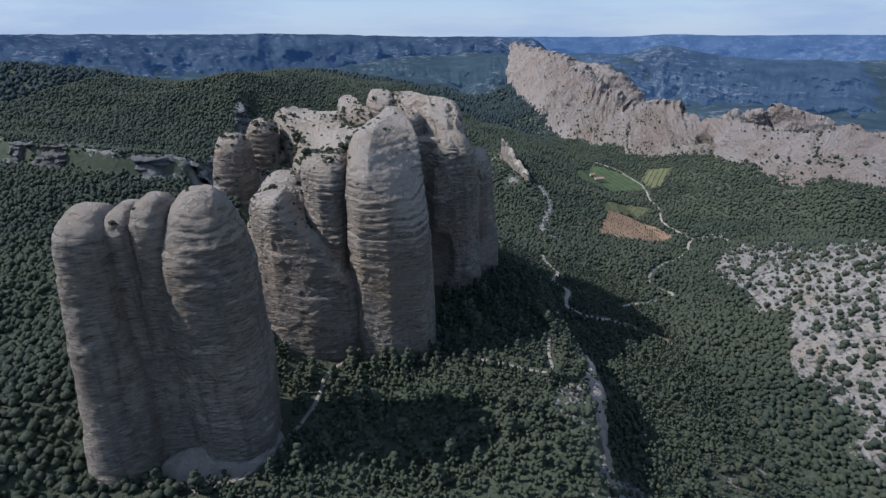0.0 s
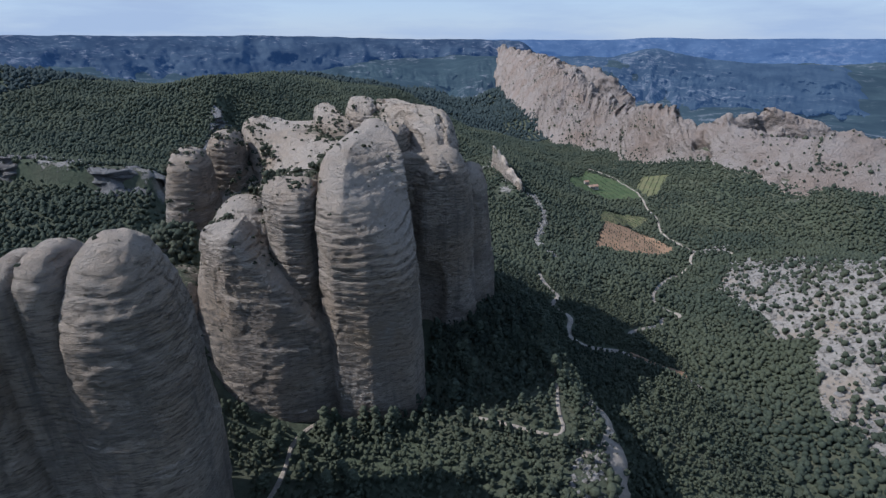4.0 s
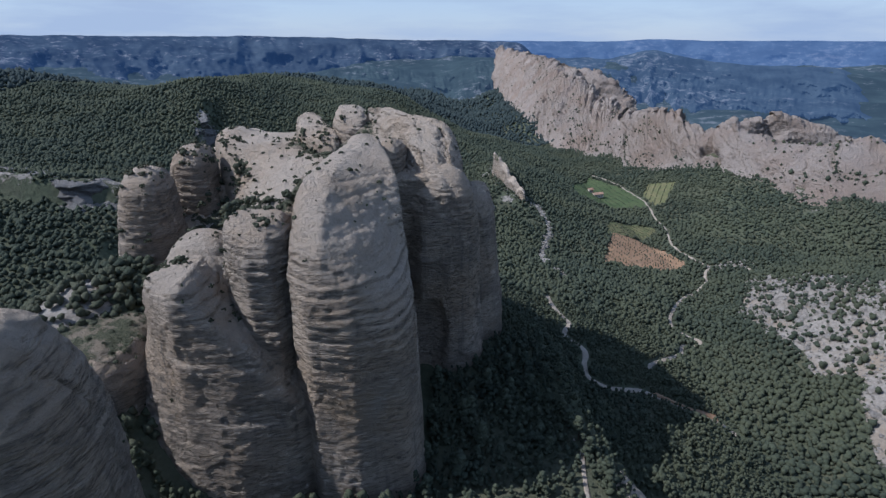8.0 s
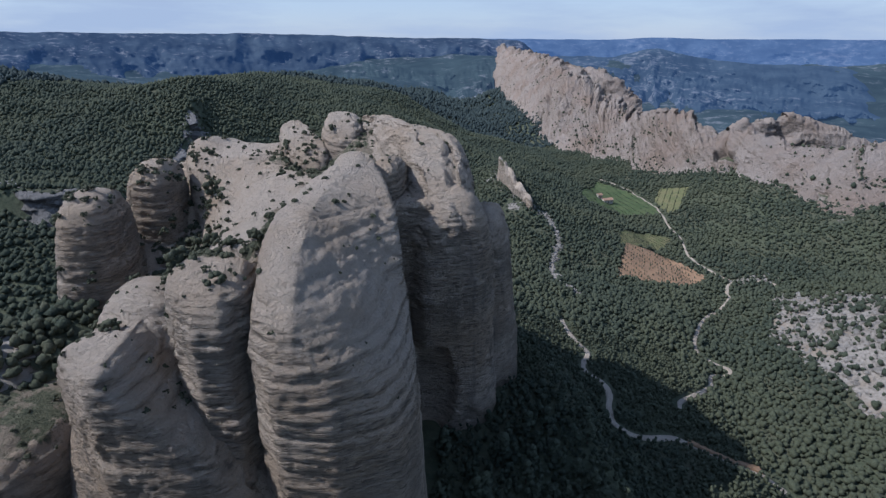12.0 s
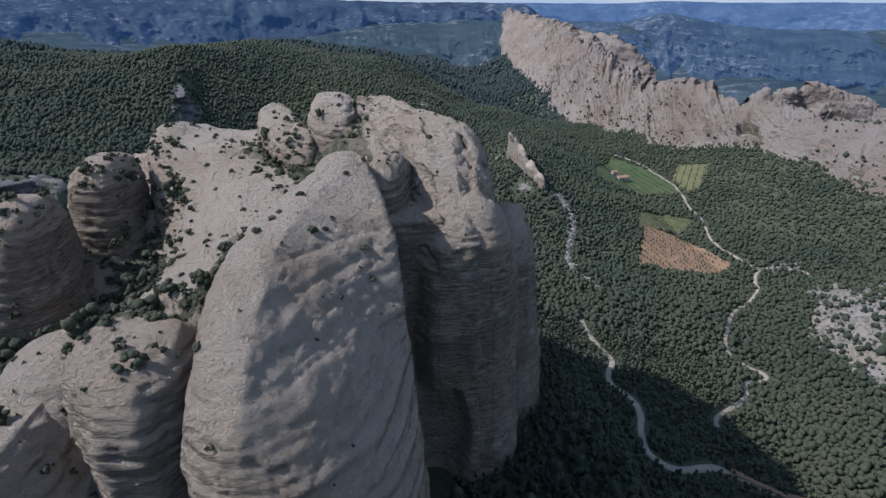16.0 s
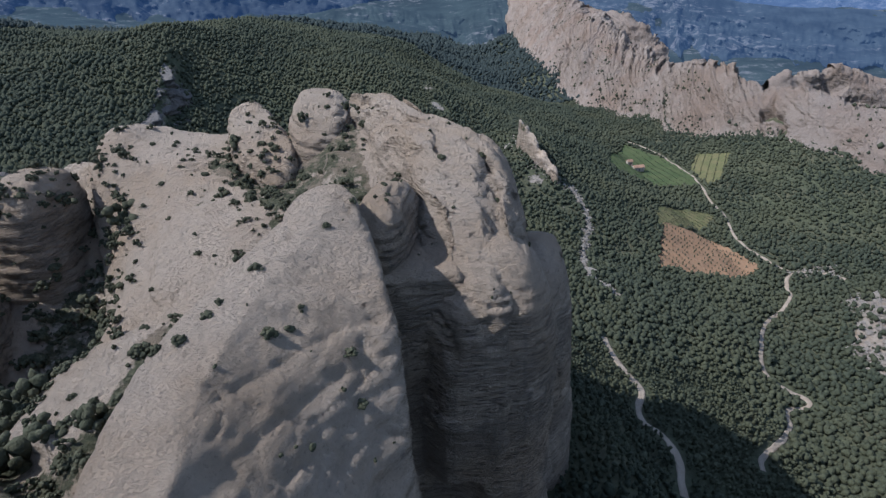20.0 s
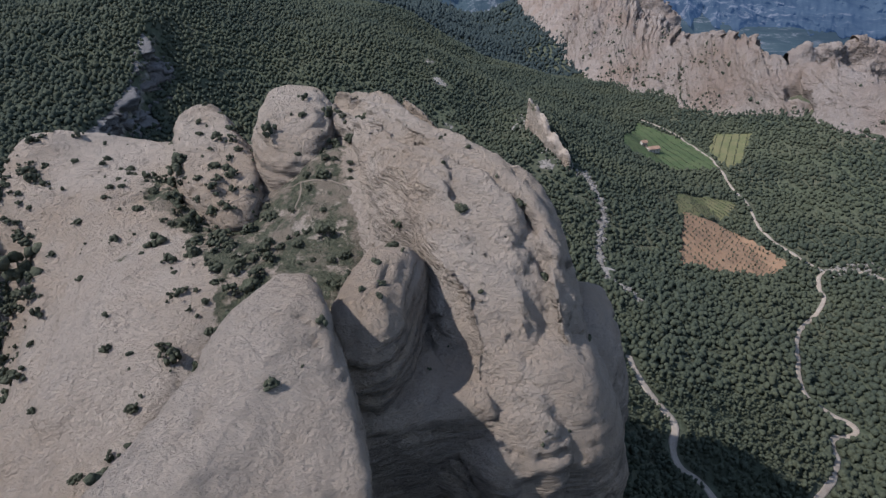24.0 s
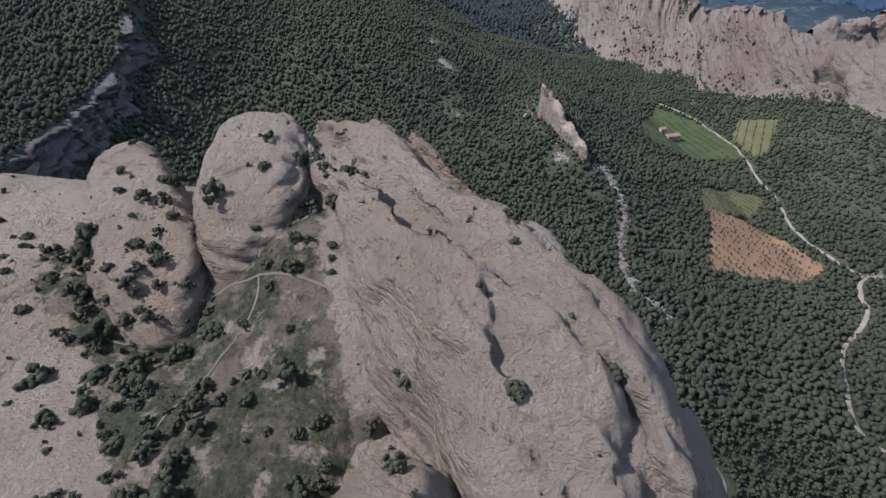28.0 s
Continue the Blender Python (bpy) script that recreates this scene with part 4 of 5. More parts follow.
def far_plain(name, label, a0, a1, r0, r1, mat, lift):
    """A sheet of lowland and hills that lies over the far ground and carries the painted haze."""
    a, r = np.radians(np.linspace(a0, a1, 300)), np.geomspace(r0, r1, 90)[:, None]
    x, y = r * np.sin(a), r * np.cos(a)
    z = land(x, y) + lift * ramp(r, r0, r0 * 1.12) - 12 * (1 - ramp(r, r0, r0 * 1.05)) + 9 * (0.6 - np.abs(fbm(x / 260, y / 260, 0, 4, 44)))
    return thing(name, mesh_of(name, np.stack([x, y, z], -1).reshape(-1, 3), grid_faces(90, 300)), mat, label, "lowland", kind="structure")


M_FAR1 = haze_glow_material("far_lowland_haze", (0.030, 0.042, 0.040), (0.019, 0.036, 0.066), 0.6)
M_FAR2 = haze_glow_material("far_chain_haze", (0.034, 0.044, 0.050), (0.012, 0.031, 0.082), 0.75)
M_FAR3 = haze_glow_material("far_skyline_haze", (0.03, 0.04, 0.05), (0.055, 0.11, 0.24), 0.3)
M_FAR4 = haze_glow_material("far_hills_haze", (0.03, 0.04, 0.045), (0.026, 0.054, 0.115), 0.5)
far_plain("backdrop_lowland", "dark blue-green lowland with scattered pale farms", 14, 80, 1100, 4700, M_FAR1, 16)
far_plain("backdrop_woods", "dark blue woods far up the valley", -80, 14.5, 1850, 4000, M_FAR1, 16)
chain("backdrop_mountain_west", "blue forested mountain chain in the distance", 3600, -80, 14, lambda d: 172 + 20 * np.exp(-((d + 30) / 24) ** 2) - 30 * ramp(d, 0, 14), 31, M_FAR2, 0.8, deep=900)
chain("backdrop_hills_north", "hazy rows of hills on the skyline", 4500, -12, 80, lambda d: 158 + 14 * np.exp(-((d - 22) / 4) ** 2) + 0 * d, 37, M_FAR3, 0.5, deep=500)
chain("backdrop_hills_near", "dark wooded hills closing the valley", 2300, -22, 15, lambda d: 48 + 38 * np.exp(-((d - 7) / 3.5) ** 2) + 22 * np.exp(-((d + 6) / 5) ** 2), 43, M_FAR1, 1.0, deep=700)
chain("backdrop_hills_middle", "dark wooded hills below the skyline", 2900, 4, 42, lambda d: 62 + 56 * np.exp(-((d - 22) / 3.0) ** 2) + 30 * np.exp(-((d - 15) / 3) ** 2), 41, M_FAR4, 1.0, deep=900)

# ---- woods ----
def icosahedron():
    g = (1 + 5 ** 0.5) / 2
    v = np.array([(-1, g, 0), (1, g, 0), (-1, -g, 0), (1, -g, 0), (0, -1, g), (0, 1, g), (0, -1, -g), (0, 1, -g), (g, 0, -1), (g, 0, 1), (-g, 0, -1), (-g, 0, 1)], float)
    f = np.array([(0, 11, 5), (0, 5, 1), (0, 1, 7), (0, 7, 10), (0, 10, 11), (1, 5, 9), (5, 11, 4), (11, 10, 2), (10, 7, 6), (7, 1, 8),
                  (3, 9, 4), (3, 4, 2), (3, 2, 6), (3, 6, 8), (3, 8, 9), (4, 9, 5), (2, 4, 11), (6, 2, 10), (8, 6, 7), (9, 8, 1)])
    return v / np.linalg.norm(v[0]), f


ICO_V, ICO_F = icosahedron()


def crown(rng, clumps, tall):
    """A crown of uneven clumps, about 1 across, standing on the ground."""
    vs, fs = [], []
    for i in range(clumps):
        h = (i + 0.5) / clumps
        a, r = rng.uniform(0, 6.28), 0.34 * (1 - h) ** 0.7 * rng.uniform(0.5, 1.1) * (clumps > 1)
        size = (0.40 - 0.20 * h) * rng.uniform(0.8, 1.2) if clumps > 1 else 0.5
        p = ICO_V * rng.uniform(0.65, 1.25, (12, 1)) * size * np.array([1, 1, 1.05])
        p = p + (r * math.cos(a), r * math.sin(a), tall * (0.22 + 0.66 * h) if clumps > 1 else tall * 0.45)
        fs.append(ICO_F + 12 * len(vs))
        vs.append(p)
    return np.concatenate(vs), np.concatenate(fs)


def woods(name, x, y, z, size, kinds, rng, mat, label, category="woods", flat=False):
    n = len(x)
    pick = rng.integers(0, len(kinds), n)
    turn = rng.uniform(0, 6.28, n)
    V, F, base = [], [], 0
    for k, (kv, kf) in enumerate(kinds):
        w = np.where(pick == k)[0]
        if not len(w):
            continue
        c, s = np.cos(turn[w])[:, None], np.sin(turn[w])[:, None]
        px = (c * kv[:, 0] - s * kv[:, 1]) * size[w][:, None] + x[w][:, None]
        py = (s * kv[:, 0] + c * kv[:, 1]) * size[w][:, None] + y[w][:, None]
        pz = kv[:, 2] * (size[w] * rng.uniform(0.8, 1.25, len(w)))[:, None] + z[w][:, None]
        V.append(np.stack([px, py, pz], -1).reshape(-1, 3))
        F.append((kf[None] + (np.arange(len(w)) * len(kv))[:, None, None]).reshape(-1, 3) + base)
        base += len(w) * len(kv)
    return thing(name, mesh_of(name, np.concatenate(V), np.concatenate(F), not flat), mat, label, category, kind="stuff")


def slope_of(x, y):
    e = 1.5
    return np.hypot(land(x + e, y) - land(x - e, y), land(x, y + e) - land(x, y - e)) / (2 * e)


def scatter(rng, x0, x1, y0, y1, step, cover, size, spread):
    """Jittered places on the land where trees stand, with their sizes."""
    nx, ny = int((x1 - x0) / step), int((y1 - y0) / step)
    i, j = np.meshgrid(np.arange(nx), np.arange(ny))
    x = x0 + (i + rng.uniform(0.05, 0.95, i.shape)) * step
    y = y0 + (j + rng.uniform(0.05, 0.95, i.shape)) * step
    x, y = x.ravel(), y.ravel()
    dens = cover + 0.1 + 0.28 * fbm(x / 45, y / 45, 0, 3, 50) - 1.1 * stony(x, y) - 0.9 * ramp(slope_of(x, y), 1.3, 1.9)
    keep = (rng.uniform(0, 1, len(x)) < dens) & ~cleared(x, y)
    x, y = x[keep], y[keep]
    return x, y, land(x, y) - 0.25, size * rng.uniform(1 - spread, 1 + spread, len(x)) * (1 - 0.5 * np.clip(stony(x, y), 0, 1))


MASSIF_PLAN = [(-70, 166), (-58, 140), (-40, 139), (-20, 142), (-3, 152), (2, 194), (14, 198), (26, 222), (20, 262), (-30, 272), (-86, 264), (-92, 205), (-78, 190)]
OUTCROP_PLAN = [(-86, 93), (-52, 94), (-41, 103), (-44, 121), (-80, 117)]


def along(x, y, line, reach):
    """True within reach of a line of places."""
    near = np.zeros(len(x), bool)
    for (x0, y0), (x1, y1) in zip(line[:-1], line[1:]):
        t = np.clip(((x - x0) * (x1 - x0) + (y - y0) * (y1 - y0)) / ((x1 - x0) ** 2 + (y1 - y0) ** 2), 0, 1)
        near |= np.hypot(x - x0 - t * (x1 - x0), y - y0 - t * (y1 - y0)) < reach
    return near


def inside(x, y, corners):
    hit = np.zeros(len(x), bool)
    for (x0, y0), (x1, y1) in zip(corners, corners[1:] + corners[:1]):
        cross = ((y0 > y) != (y1 > y)) & (x < (x1 - x0) * (y - y0) / (y1 - y0 + 1e-9) + x0)
        hit ^= cross
    return hit


def cleared(x, y):
    free = inside(x, y, MASSIF_PLAN) | inside(x, y, OUTCROP_PLAN)
    for line, width in TRACKS:
        free |= along(x, y, line, width * 0.5 + 0.9)
    for corners in FIELDS + [[(a, b) for a, b, *_ in RIDGE] + [(0.3 * a + 0.7 * c, 0.3 * b + 0.7 * d) for a, b, _, c, d in RIDGE[::-1]]]:
        free |= inside(x, y, corners)
    return free


rng = np.random.default_rng(7)
PINES = [crown(rng, 4, 1.75) for _ in range(10)]
FAR_PINES = [crown(rng, 2, 1.5) for _ in range(6)]
MID_PINES = [crown(rng, 1, 1.3) for _ in range(8)]
OCTA_V = np.array([(1, 0, 0), (0, 1, 0), (-1, 0, 0), (0, -1, 0), (0, 0, 1), (0, 0, -1)], float)
OCTA_F = np.array([(0, 1, 4), (1, 2, 4), (2, 3, 4), (3, 0, 4), (1, 0, 5), (2, 1, 5), (3, 2, 5), (0, 3, 5)])
DOTS = [(OCTA_V * rng.uniform(0.75, 1.25, (6, 1)) * 0.55 + (0, 0, 0.42), OCTA_F) for _ in range(6)]
woods("pine_wood", *scatter(rng, -60, 120, 62, 300, 1.75, 0.95, 1.95, 0.5), FAR_PINES, rng, M_WOOD, "dense pine wood round the foot of the towers")
woods("pine_wood", *scatter(rng, 120, 300, 70, 300, 1.9, 0.95, 2.1, 0.5), MID_PINES, rng, M_WOOD, "pine wood on the stony valley side")
woods("pine_wood", *scatter(rng, -60, 300, 300, 420, 2.1, 0.95, 2.2, 0.5), MID_PINES, rng, M_WOOD, "dense pine wood on the valley slopes")
woods("pine_wood", *scatter(rng, -360, -60, 62, 430, 2.6, 0.95, 2.6, 0.4), DOTS, rng, M_WOOD, "dark pine wood on the western slopes")
woods("pine_wood", *scatter(rng, -60, 460, 420, 905, 2.7, 0.95, 2.7, 0.45), DOTS, rng, M_WOOD, "pine wood on the valley floor")
woods("pine_wood", *scatter(rng, 300, 520, 160, 420, 2.8, 0.95, 2.7, 0.45), DOTS, rng, M_WOOD, "pine wood below the ridge")
woods("pine_wood", *scatter(rng, -420, -60, 430, 900, 3.3, 0.95, 3.3, 0.4), DOTS, rng, M_WOOD, "dark pine wood behind the towers")
woods("far_wood", *scatter(rng, -1000, 520, 900, 1500, 6.5, 0.95, 6.0, 0.35), DOTS, rng, M_HAZED_WOOD, "far wooded hills")
woods("far_wood", *scatter(rng, -1700, 260, 1400, 2050, 11, 0.97, 11, 0.3), DOTS, rng, M_HAZED_WOOD, "distant dark woods")
woods("far_wood", *scatter(rng, 420, 1100, 300, 1150, 8, 0.85, 7, 0.4), DOTS, rng, M_HAZED_WOOD, "woods on the eastern lowland")
woods("far_wood", *scatter(rng, -1000, -420, 300, 900, 6.0, 0.95, 5.5, 0.35), DOTS, rng, M_HAZED_WOOD, "woods on the western plateau")


def shrubs(x0, x1, y0, y1, step, size, cover=0.15):
    x, y = rng.uniform(x0, x1, int((x1 - x0) * (y1 - y0) / step**2)), None
    y = rng.uniform(y0, y1, len(x))
    keep = (rng.uniform(0, 1, len(x)) < cover + (0.8 + 0.7 * fbm(x / 14, y / 14, 0, 3, 98)) * stony(x, y)) & ~cleared(x, y)
    x, y = x[keep], y[keep]
    return x, y, land(x, y) - 0.1, size * rng.uniform(0.5, 1.6, len(x))


face, notch = RIDGE_FACE[:, :1150].reshape(-1, 3), RIDGE_NOTCH[:, :1150].ravel()
patchy = ramp(fbm(face[:, 0] / 45, face[:, 1] / 45, face[:, 2] / 25, 3, 99), -0.25, 0.5)
face = face[rng.uniform(0, 1, len(face)) < (0.03 + 0.34 * notch) * patchy]
woods("low_growth", *face.T, 2.0 * rng.lognormal(0, 0.4, len(face)), DOTS, rng, M_WOOD, "bushes in the cracks of the ridge", "bushes")
woods("low_scrub", *shrubs(-135, -58, 90, 260, 1.7, 1.7, 0.7), MID_PINES, rng, M_BUSH, "bushes on the grassy saddle", "scrub")
woods("low_scrub", *shrubs(20, 330, 90, 420, 2.9, 2.1), MID_PINES, rng, M_WOOD, "low round shrubs among pale stones", "scrub")

ribbon("road", MAIN_TRACK, 2.3, M_ROAD, "pale unpaved track through the woods", "road")
ribbon("road", EAST_TRACK, 1.8, M_ROAD, "winding pale unpaved track", "road")
ribbon("road", FIELD_TRACK, 1.6, M_ROAD, "straight farm track beside green fields", "road")
ribbon("path", KNOLL_TRACK, 1.1, M_ROAD, "pale path on the wooded knoll", "path")
ribbon("path", FOOT_PATH, 1.0, M_ROAD, "narrow foot path below the towers", "path")
ribbon("stream_bed", STREAM, 1.6, M_STONE, "dry stream bed of pale boulders", "stream bed", 0.5, 0.9)
field("field", RED_FIELD, M_CLAY, "ploughed red earth field with rows of small trees")
field("field", VINE_FIELD, M_DRY, "pale green field with rows of vines")
field("field", GREEN_FIELD, M_GRASS, "bright green crop field beside a track")
field("field", DRY_FIELD, M_DRY, "dry terraced plot with pale lines")


def rows_of(corners, angle, gap, step, size):
    """Places in straight rows inside a field."""
    c, s = math.cos(radians(angle)), math.sin(radians(angle))
    p = np.array(corners, float)
    mid = p.mean(0)
    u, v = np.meshgrid(np.arange(-90, 90, step), np.arange(-90, 90, gap))
    x, y = (mid[0] + c * u - s * v).ravel(), (mid[1] + s * u + c * v).ravel()
    keep = inside(x, y, corners) & (rng.uniform(0, 1, len(x)) < 0.85)
    x, y = x[keep] + rng.normal(0, 0.2, keep.sum()), y[keep] + rng.normal(0, 0.2, keep.sum())
    return x, y, land(x, y) + 0.2, size * rng.uniform(0.7, 1.3, len(x))


woods("orchard_rows", *rows_of(RED_FIELD, 112, 5.5, 2.8, 1.5), FAR_PINES, rng, M_WOOD, "rows of small trees on red earth", "orchard")
woods("vine_rows", *rows_of(VINE_FIELD, 112, 3.5, 1.3, 0.9), DOTS, rng, M_BUSH, "rows of low vines", "vines")
woods("crop_rows", *rows_of(GREEN_FIELD, 100, 7.0, 2.4, 0.9), DOTS, rng, M_WOOD, "rows of low crops", "crops")

# ---- small things in the valley and on the tops ----
def boulder_mesh(seed):
    r = np.random.default_rng(seed)
    v = ICO_V * r.uniform(0.7, 1.25, (12, 1)) * np.array([0.5, 0.42, 0.34])
    return v, ICO_F


BOULDERS = [boulder_mesh(300 + k) for k in range(8)]


def strewn(line, width, gap, size):
    x, y = smooth_line(line, gap)
    x = np.repeat(x, 5) + rng.normal(0, width, 5 * len(x))
    y = np.repeat(y, 5) + rng.normal(0, width, 5 * len(y))
    return x, y, land(x, y) + 0.2, size * rng.lognormal(0, 0.5, len(x))


woods("boulders", *strewn(STREAM, 1.7, 0.7, 1.1), BOULDERS, rng, M_STONE, "pale boulders strewn along a dry stream bed", "boulders", True)
woods("boulders", *strewn([(62, 560), (66, 535), (78, 505), (88, 490)], 4.5, 1.0, 1.3), BOULDERS, rng, M_STONE, "broken blocks below a rock fin", "boulders", True)
woods("boulders", *strewn([(214, 405), (226, 404), (240, 394)], 2.5, 1.0, 1.3), BOULDERS, rng, M_STONE, "pale stone blocks beside a track junction", "boulders", True)


def stones(count, x0, x1, y0, y1, size):
    x, y = rng.uniform(x0, x1, count), rng.uniform(y0, y1, count)
    keep = (rng.uniform(0, 1, count) < stony(x, y) * 1.1 - 0.2) & ~cleared(x, y)
    x, y = x[keep], y[keep]
    return x, y, land(x, y) + 0.05, size * rng.lognormal(0, 0.55, len(x))


woods("rubble", *stones(26000, 120, 330, 100, 420, 1.2), BOULDERS, rng, M_STONE, "pale limestone blocks on a bare hillside", "stones", True)
woods("rubble", *stones(5000, 28, 62, 50, 170, 0.9), BOULDERS, rng, M_STONE, "broken stones on the edge of a knoll", "stones", True)


def box_mesh(name, x0, x1, y0, y1, z0, z1):
    bm = bmesh.new()
    bmesh.ops.create_cube(bm, size=1.0, matrix=Matrix.LocRotScale(Vector(((x0 + x1) / 2, (y0 + y1) / 2, (z0 + z1) / 2)), None, (x1 - x0, y1 - y0, z1 - z0)))
    bmesh.ops.bevel(bm, geom=bm.edges[:], offset=0.04, segments=1, affect="EDGES")
    me = bpy.data.meshes.new(name)
    bm.to_mesh(me)
    bm.free()
    return me


def farm_house(x, y, turn, long, wide, label):
    """Stone farm building with a low gabled roof."""
    house = tagged(new("farm_house"), label, "house")
    house.matrix_world = Matrix.LocRotScale(Vector((x, y, float(land(np.array([x]), np.array([y]))[0]) + 0.1)), Euler((0, 0, radians(turn))), (1, 1, 1))
    a, b, h = long / 2, wide / 2, 3.2
    for part_name, span_ in (("wall", (-a, a, -b, -b + 0.4, -1, h)), ("wall", (-a, a, b - 0.4, b, -1, h)), ("wall", (-a, -a + 0.4, -b + 0.4, b - 0.4, -1, h + 0.9)), ("wall", (a - 0.4, a, -b + 0.4, b - 0.4, -1, h + 0.9))):
        thing(part_name, box_mesh(part_name, *span_), M_PLASTER, parent=house)
    for side in (-1, 1):
        v = [(-a - 0.4, 0, h + 1.5), (a + 0.4, 0, h + 1.5), (a + 0.4, side * (b + 0.4), h - 0.1), (-a - 0.4, side * (b + 0.4), h - 0.1)]
        v = v + [(p, q, r + 0.22) for p, q, r in v]
        thing("roof", mesh_of("roof", v, [(0, 1, 2, 3), (4, 7, 6, 5), (0, 4, 5, 1), (1, 5, 6, 2), (2, 6, 7, 3), (3, 7, 4, 0)], False), M_TILE, "faded clay tiles", parent=house)
    thing("door", box_mesh("door", -0.5, 0.5, -b - 0.05, -b + 0.03, 0, 2.0), M_TRUNK, "dark wooden door", parent=house)
    for k in (-0.3, 0.3):
        pane = thing("window", box_mesh("window", long * k - 0.4, long * k + 0.4, -b - 0.04, -b + 0.03, 1.0, 2.0), M_TRUNK, "small dark window", parent=house)
        thing("sill", box_mesh("sill", long * k - 0.5, long * k + 0.5, -b - 0.14, -b - 0.045, 0.9, 1.0), M_STONE, parent=pane)
    return house


M_PLASTER = earth_material("pale_masonry", (0.45, 0.41, 0.35), (0.36, 0.32, 0.27), (0.52, 0.49, 0.44), 2)
M_TILE = earth_material("clay_tiles", (0.40, 0.24, 0.16), (0.32, 0.20, 0.14), (0.46, 0.33, 0.25), 2)
farm_house(187, 598, 15, 11, 6, "small stone farm building beside a green field")
farm_house(180, 603, 15, 5, 4, "low stone shed beside the farm building")
field("field", [(178, 676), (186, 692), (199, 690), (196, 676)], M_CLAY, "patch of bare orange clay above a field")
ribbon("earth_bank", [(89.5, 224.0), (100.5, 218.0), (114.5, 217.0)], 2.6, M_CLAY, "orange earth bank beside a track", "bank", 0.9, 0.5)
woods("vine_rows", *rows_of(DRY_FIELD, 60, 6.0, 1.6, 1.0), DOTS, rng, M_BUSH, "rows of low vines on a dry terrace", "vines")


def pine(x, y, size):
    """A single pine with a tapered leaning trunk, limbs and a clumped crown."""
    z = float(land(np.array([x]), np.array([y]))[0])
    tree = tagged(new("pine_tree"), "tall pine with an open clumped crown" if size > 7 else "young pine with a clumped crown", "tree", "single pines near the towers")
    tree.location = (x, y, z - 0.2)
    lean = rng.normal(0, 0.03 * size, 2)
    h = np.linspace(0, 1, 7)[:, None]
    a = np.linspace(0, 2 * math.pi, 7)[:-1]
    rad = 0.035 * size * (1 - 0.8 * h)
    P = np.stack([lean[0] * h ** 2 + rad * np.cos(a), lean[1] * h ** 2 + rad * np.sin(a), size * 0.9 * h + 0 * a], -1)
    trunk = thing("trunk", mesh_of("trunk", P.reshape(-1, 3), grid_faces(7, 6, True)), M_TRUNK, parent=tree)
    for k in range(4):
        u, t = 0.3 + 0.15 * k, rng.uniform(0, 6.28)
        r0, reach_ = 0.012 * size, 0.22 * size * (1 - u)
        root = np.array([lean[0] * u * u, lean[1] * u * u, size * 0.9 * u])
        tip = root + (reach_ * math.cos(t), reach_ * math.sin(t), 0.08 * size)
        ring_ = np.stack([r0 * np.cos(a[::2]) * -math.sin(t), r0 * np.cos(a[::2]) * math.cos(t), r0 * np.sin(a[::2])], -1)
        thing("limb", mesh_of("limb", np.concatenate([root + ring_, tip + 0.3 * ring_]), grid_faces(2, 3, True)), M_TRUNK, parent=trunk)
    vs, fs = [], []
    for i in range(34):
        u = rng.uniform(0.25, 1.0)
        w, t = 0.30 * size * (1 - u) ** 0.6 * rng.uniform(0.2, 1.1), rng.uniform(0, 6.28)
        c = np.array([lean[0] * u + w * math.cos(t), lean[1] * u + w * math.sin(t), size * u])
        vs.append(ICO_V * rng.uniform(0.6, 1.4, (12, 1)) * 0.10 * size * rng.uniform(0.6, 1.2) * np.array([1.15, 1.15, 0.7]) + c)
        fs.append(ICO_F + 12 * i)
    thing("crown", mesh_of("crown", np.concatenate(vs), np.concatenate(fs)), M_WOOD, parent=tree)


for x, y, size in [(-30, 139, 8), (-22, 136, 7), (-44, 128, 6), (-12, 140, 8), (-2, 146, 7), (-40, 118, 6), (-68, 92, 6), (-58, 90, 7), (-92, 108, 6), (-96, 122, 5),
                   (-100, 140, 6), (-88, 150, 4), (6, 150, 8), (12, 160, 9), (10, 172, 8), (16, 184, 9), (24, 192, 8), (-34, 132, 7), (-50, 138, 5), (-62, 140, 6)]:
    pine(x, y, size)
tall = []
while len(tall) < 90:
    x, y = rng.uniform(-45, 48), rng.uniform(92, 205)
    p = np.array([x]), np.array([y])
    if cleared(*p)[0] or slope_of(*p)[0] > 1 or any((x - a) ** 2 + (y - b) ** 2 < 12 for a, b in tall):
        continue
    tall.append((x, y))
    pine(x, y, rng.uniform(4.5, 8.0))

# ---- bushes on the rock ----
def bush_mesh(seed, clumps=42, tall=0.8):
    r = np.random.default_rng(seed)
    vs, fs = [], []
    for i in range(clumps):
        u, a = r.uniform(0, 1), r.uniform(0, 6.28)
        s = math.sqrt(1 - u * u)
        lob = 1 + 0.25 * math.sin(3 * a + seed) + r.normal(0, 0.08)
        c = np.array([0.40 * s * math.cos(a) * lob, 0.40 * s * math.sin(a) * lob, 0.08 + 0.62 * tall * u * r.uniform(0.8, 1.1)])
        vs.append(ICO_V * r.uniform(0.6, 1.4, (12, 1)) * 0.15 * r.uniform(0.7, 1.25) + c)
        fs.append(ICO_F + 12 * i)
    core = ICO_V * np.array([0.36, 0.36, 0.30 * tall]) + (0, 0, 0.24 * tall)
    return mesh_of("foliage", np.concatenate(vs + [core]), np.concatenate(fs + [ICO_F + 12 * clumps]))


BUSHES = []
for k in range(6):
    me = bush_mesh(100 + k, 32, 0.75 + 0.1 * (k % 3))
    me.materials.append(M_BUSH)
    BUSHES.append(me)
bpy.context.view_layer.update()
deps = bpy.context.evaluated_depsgraph_get()


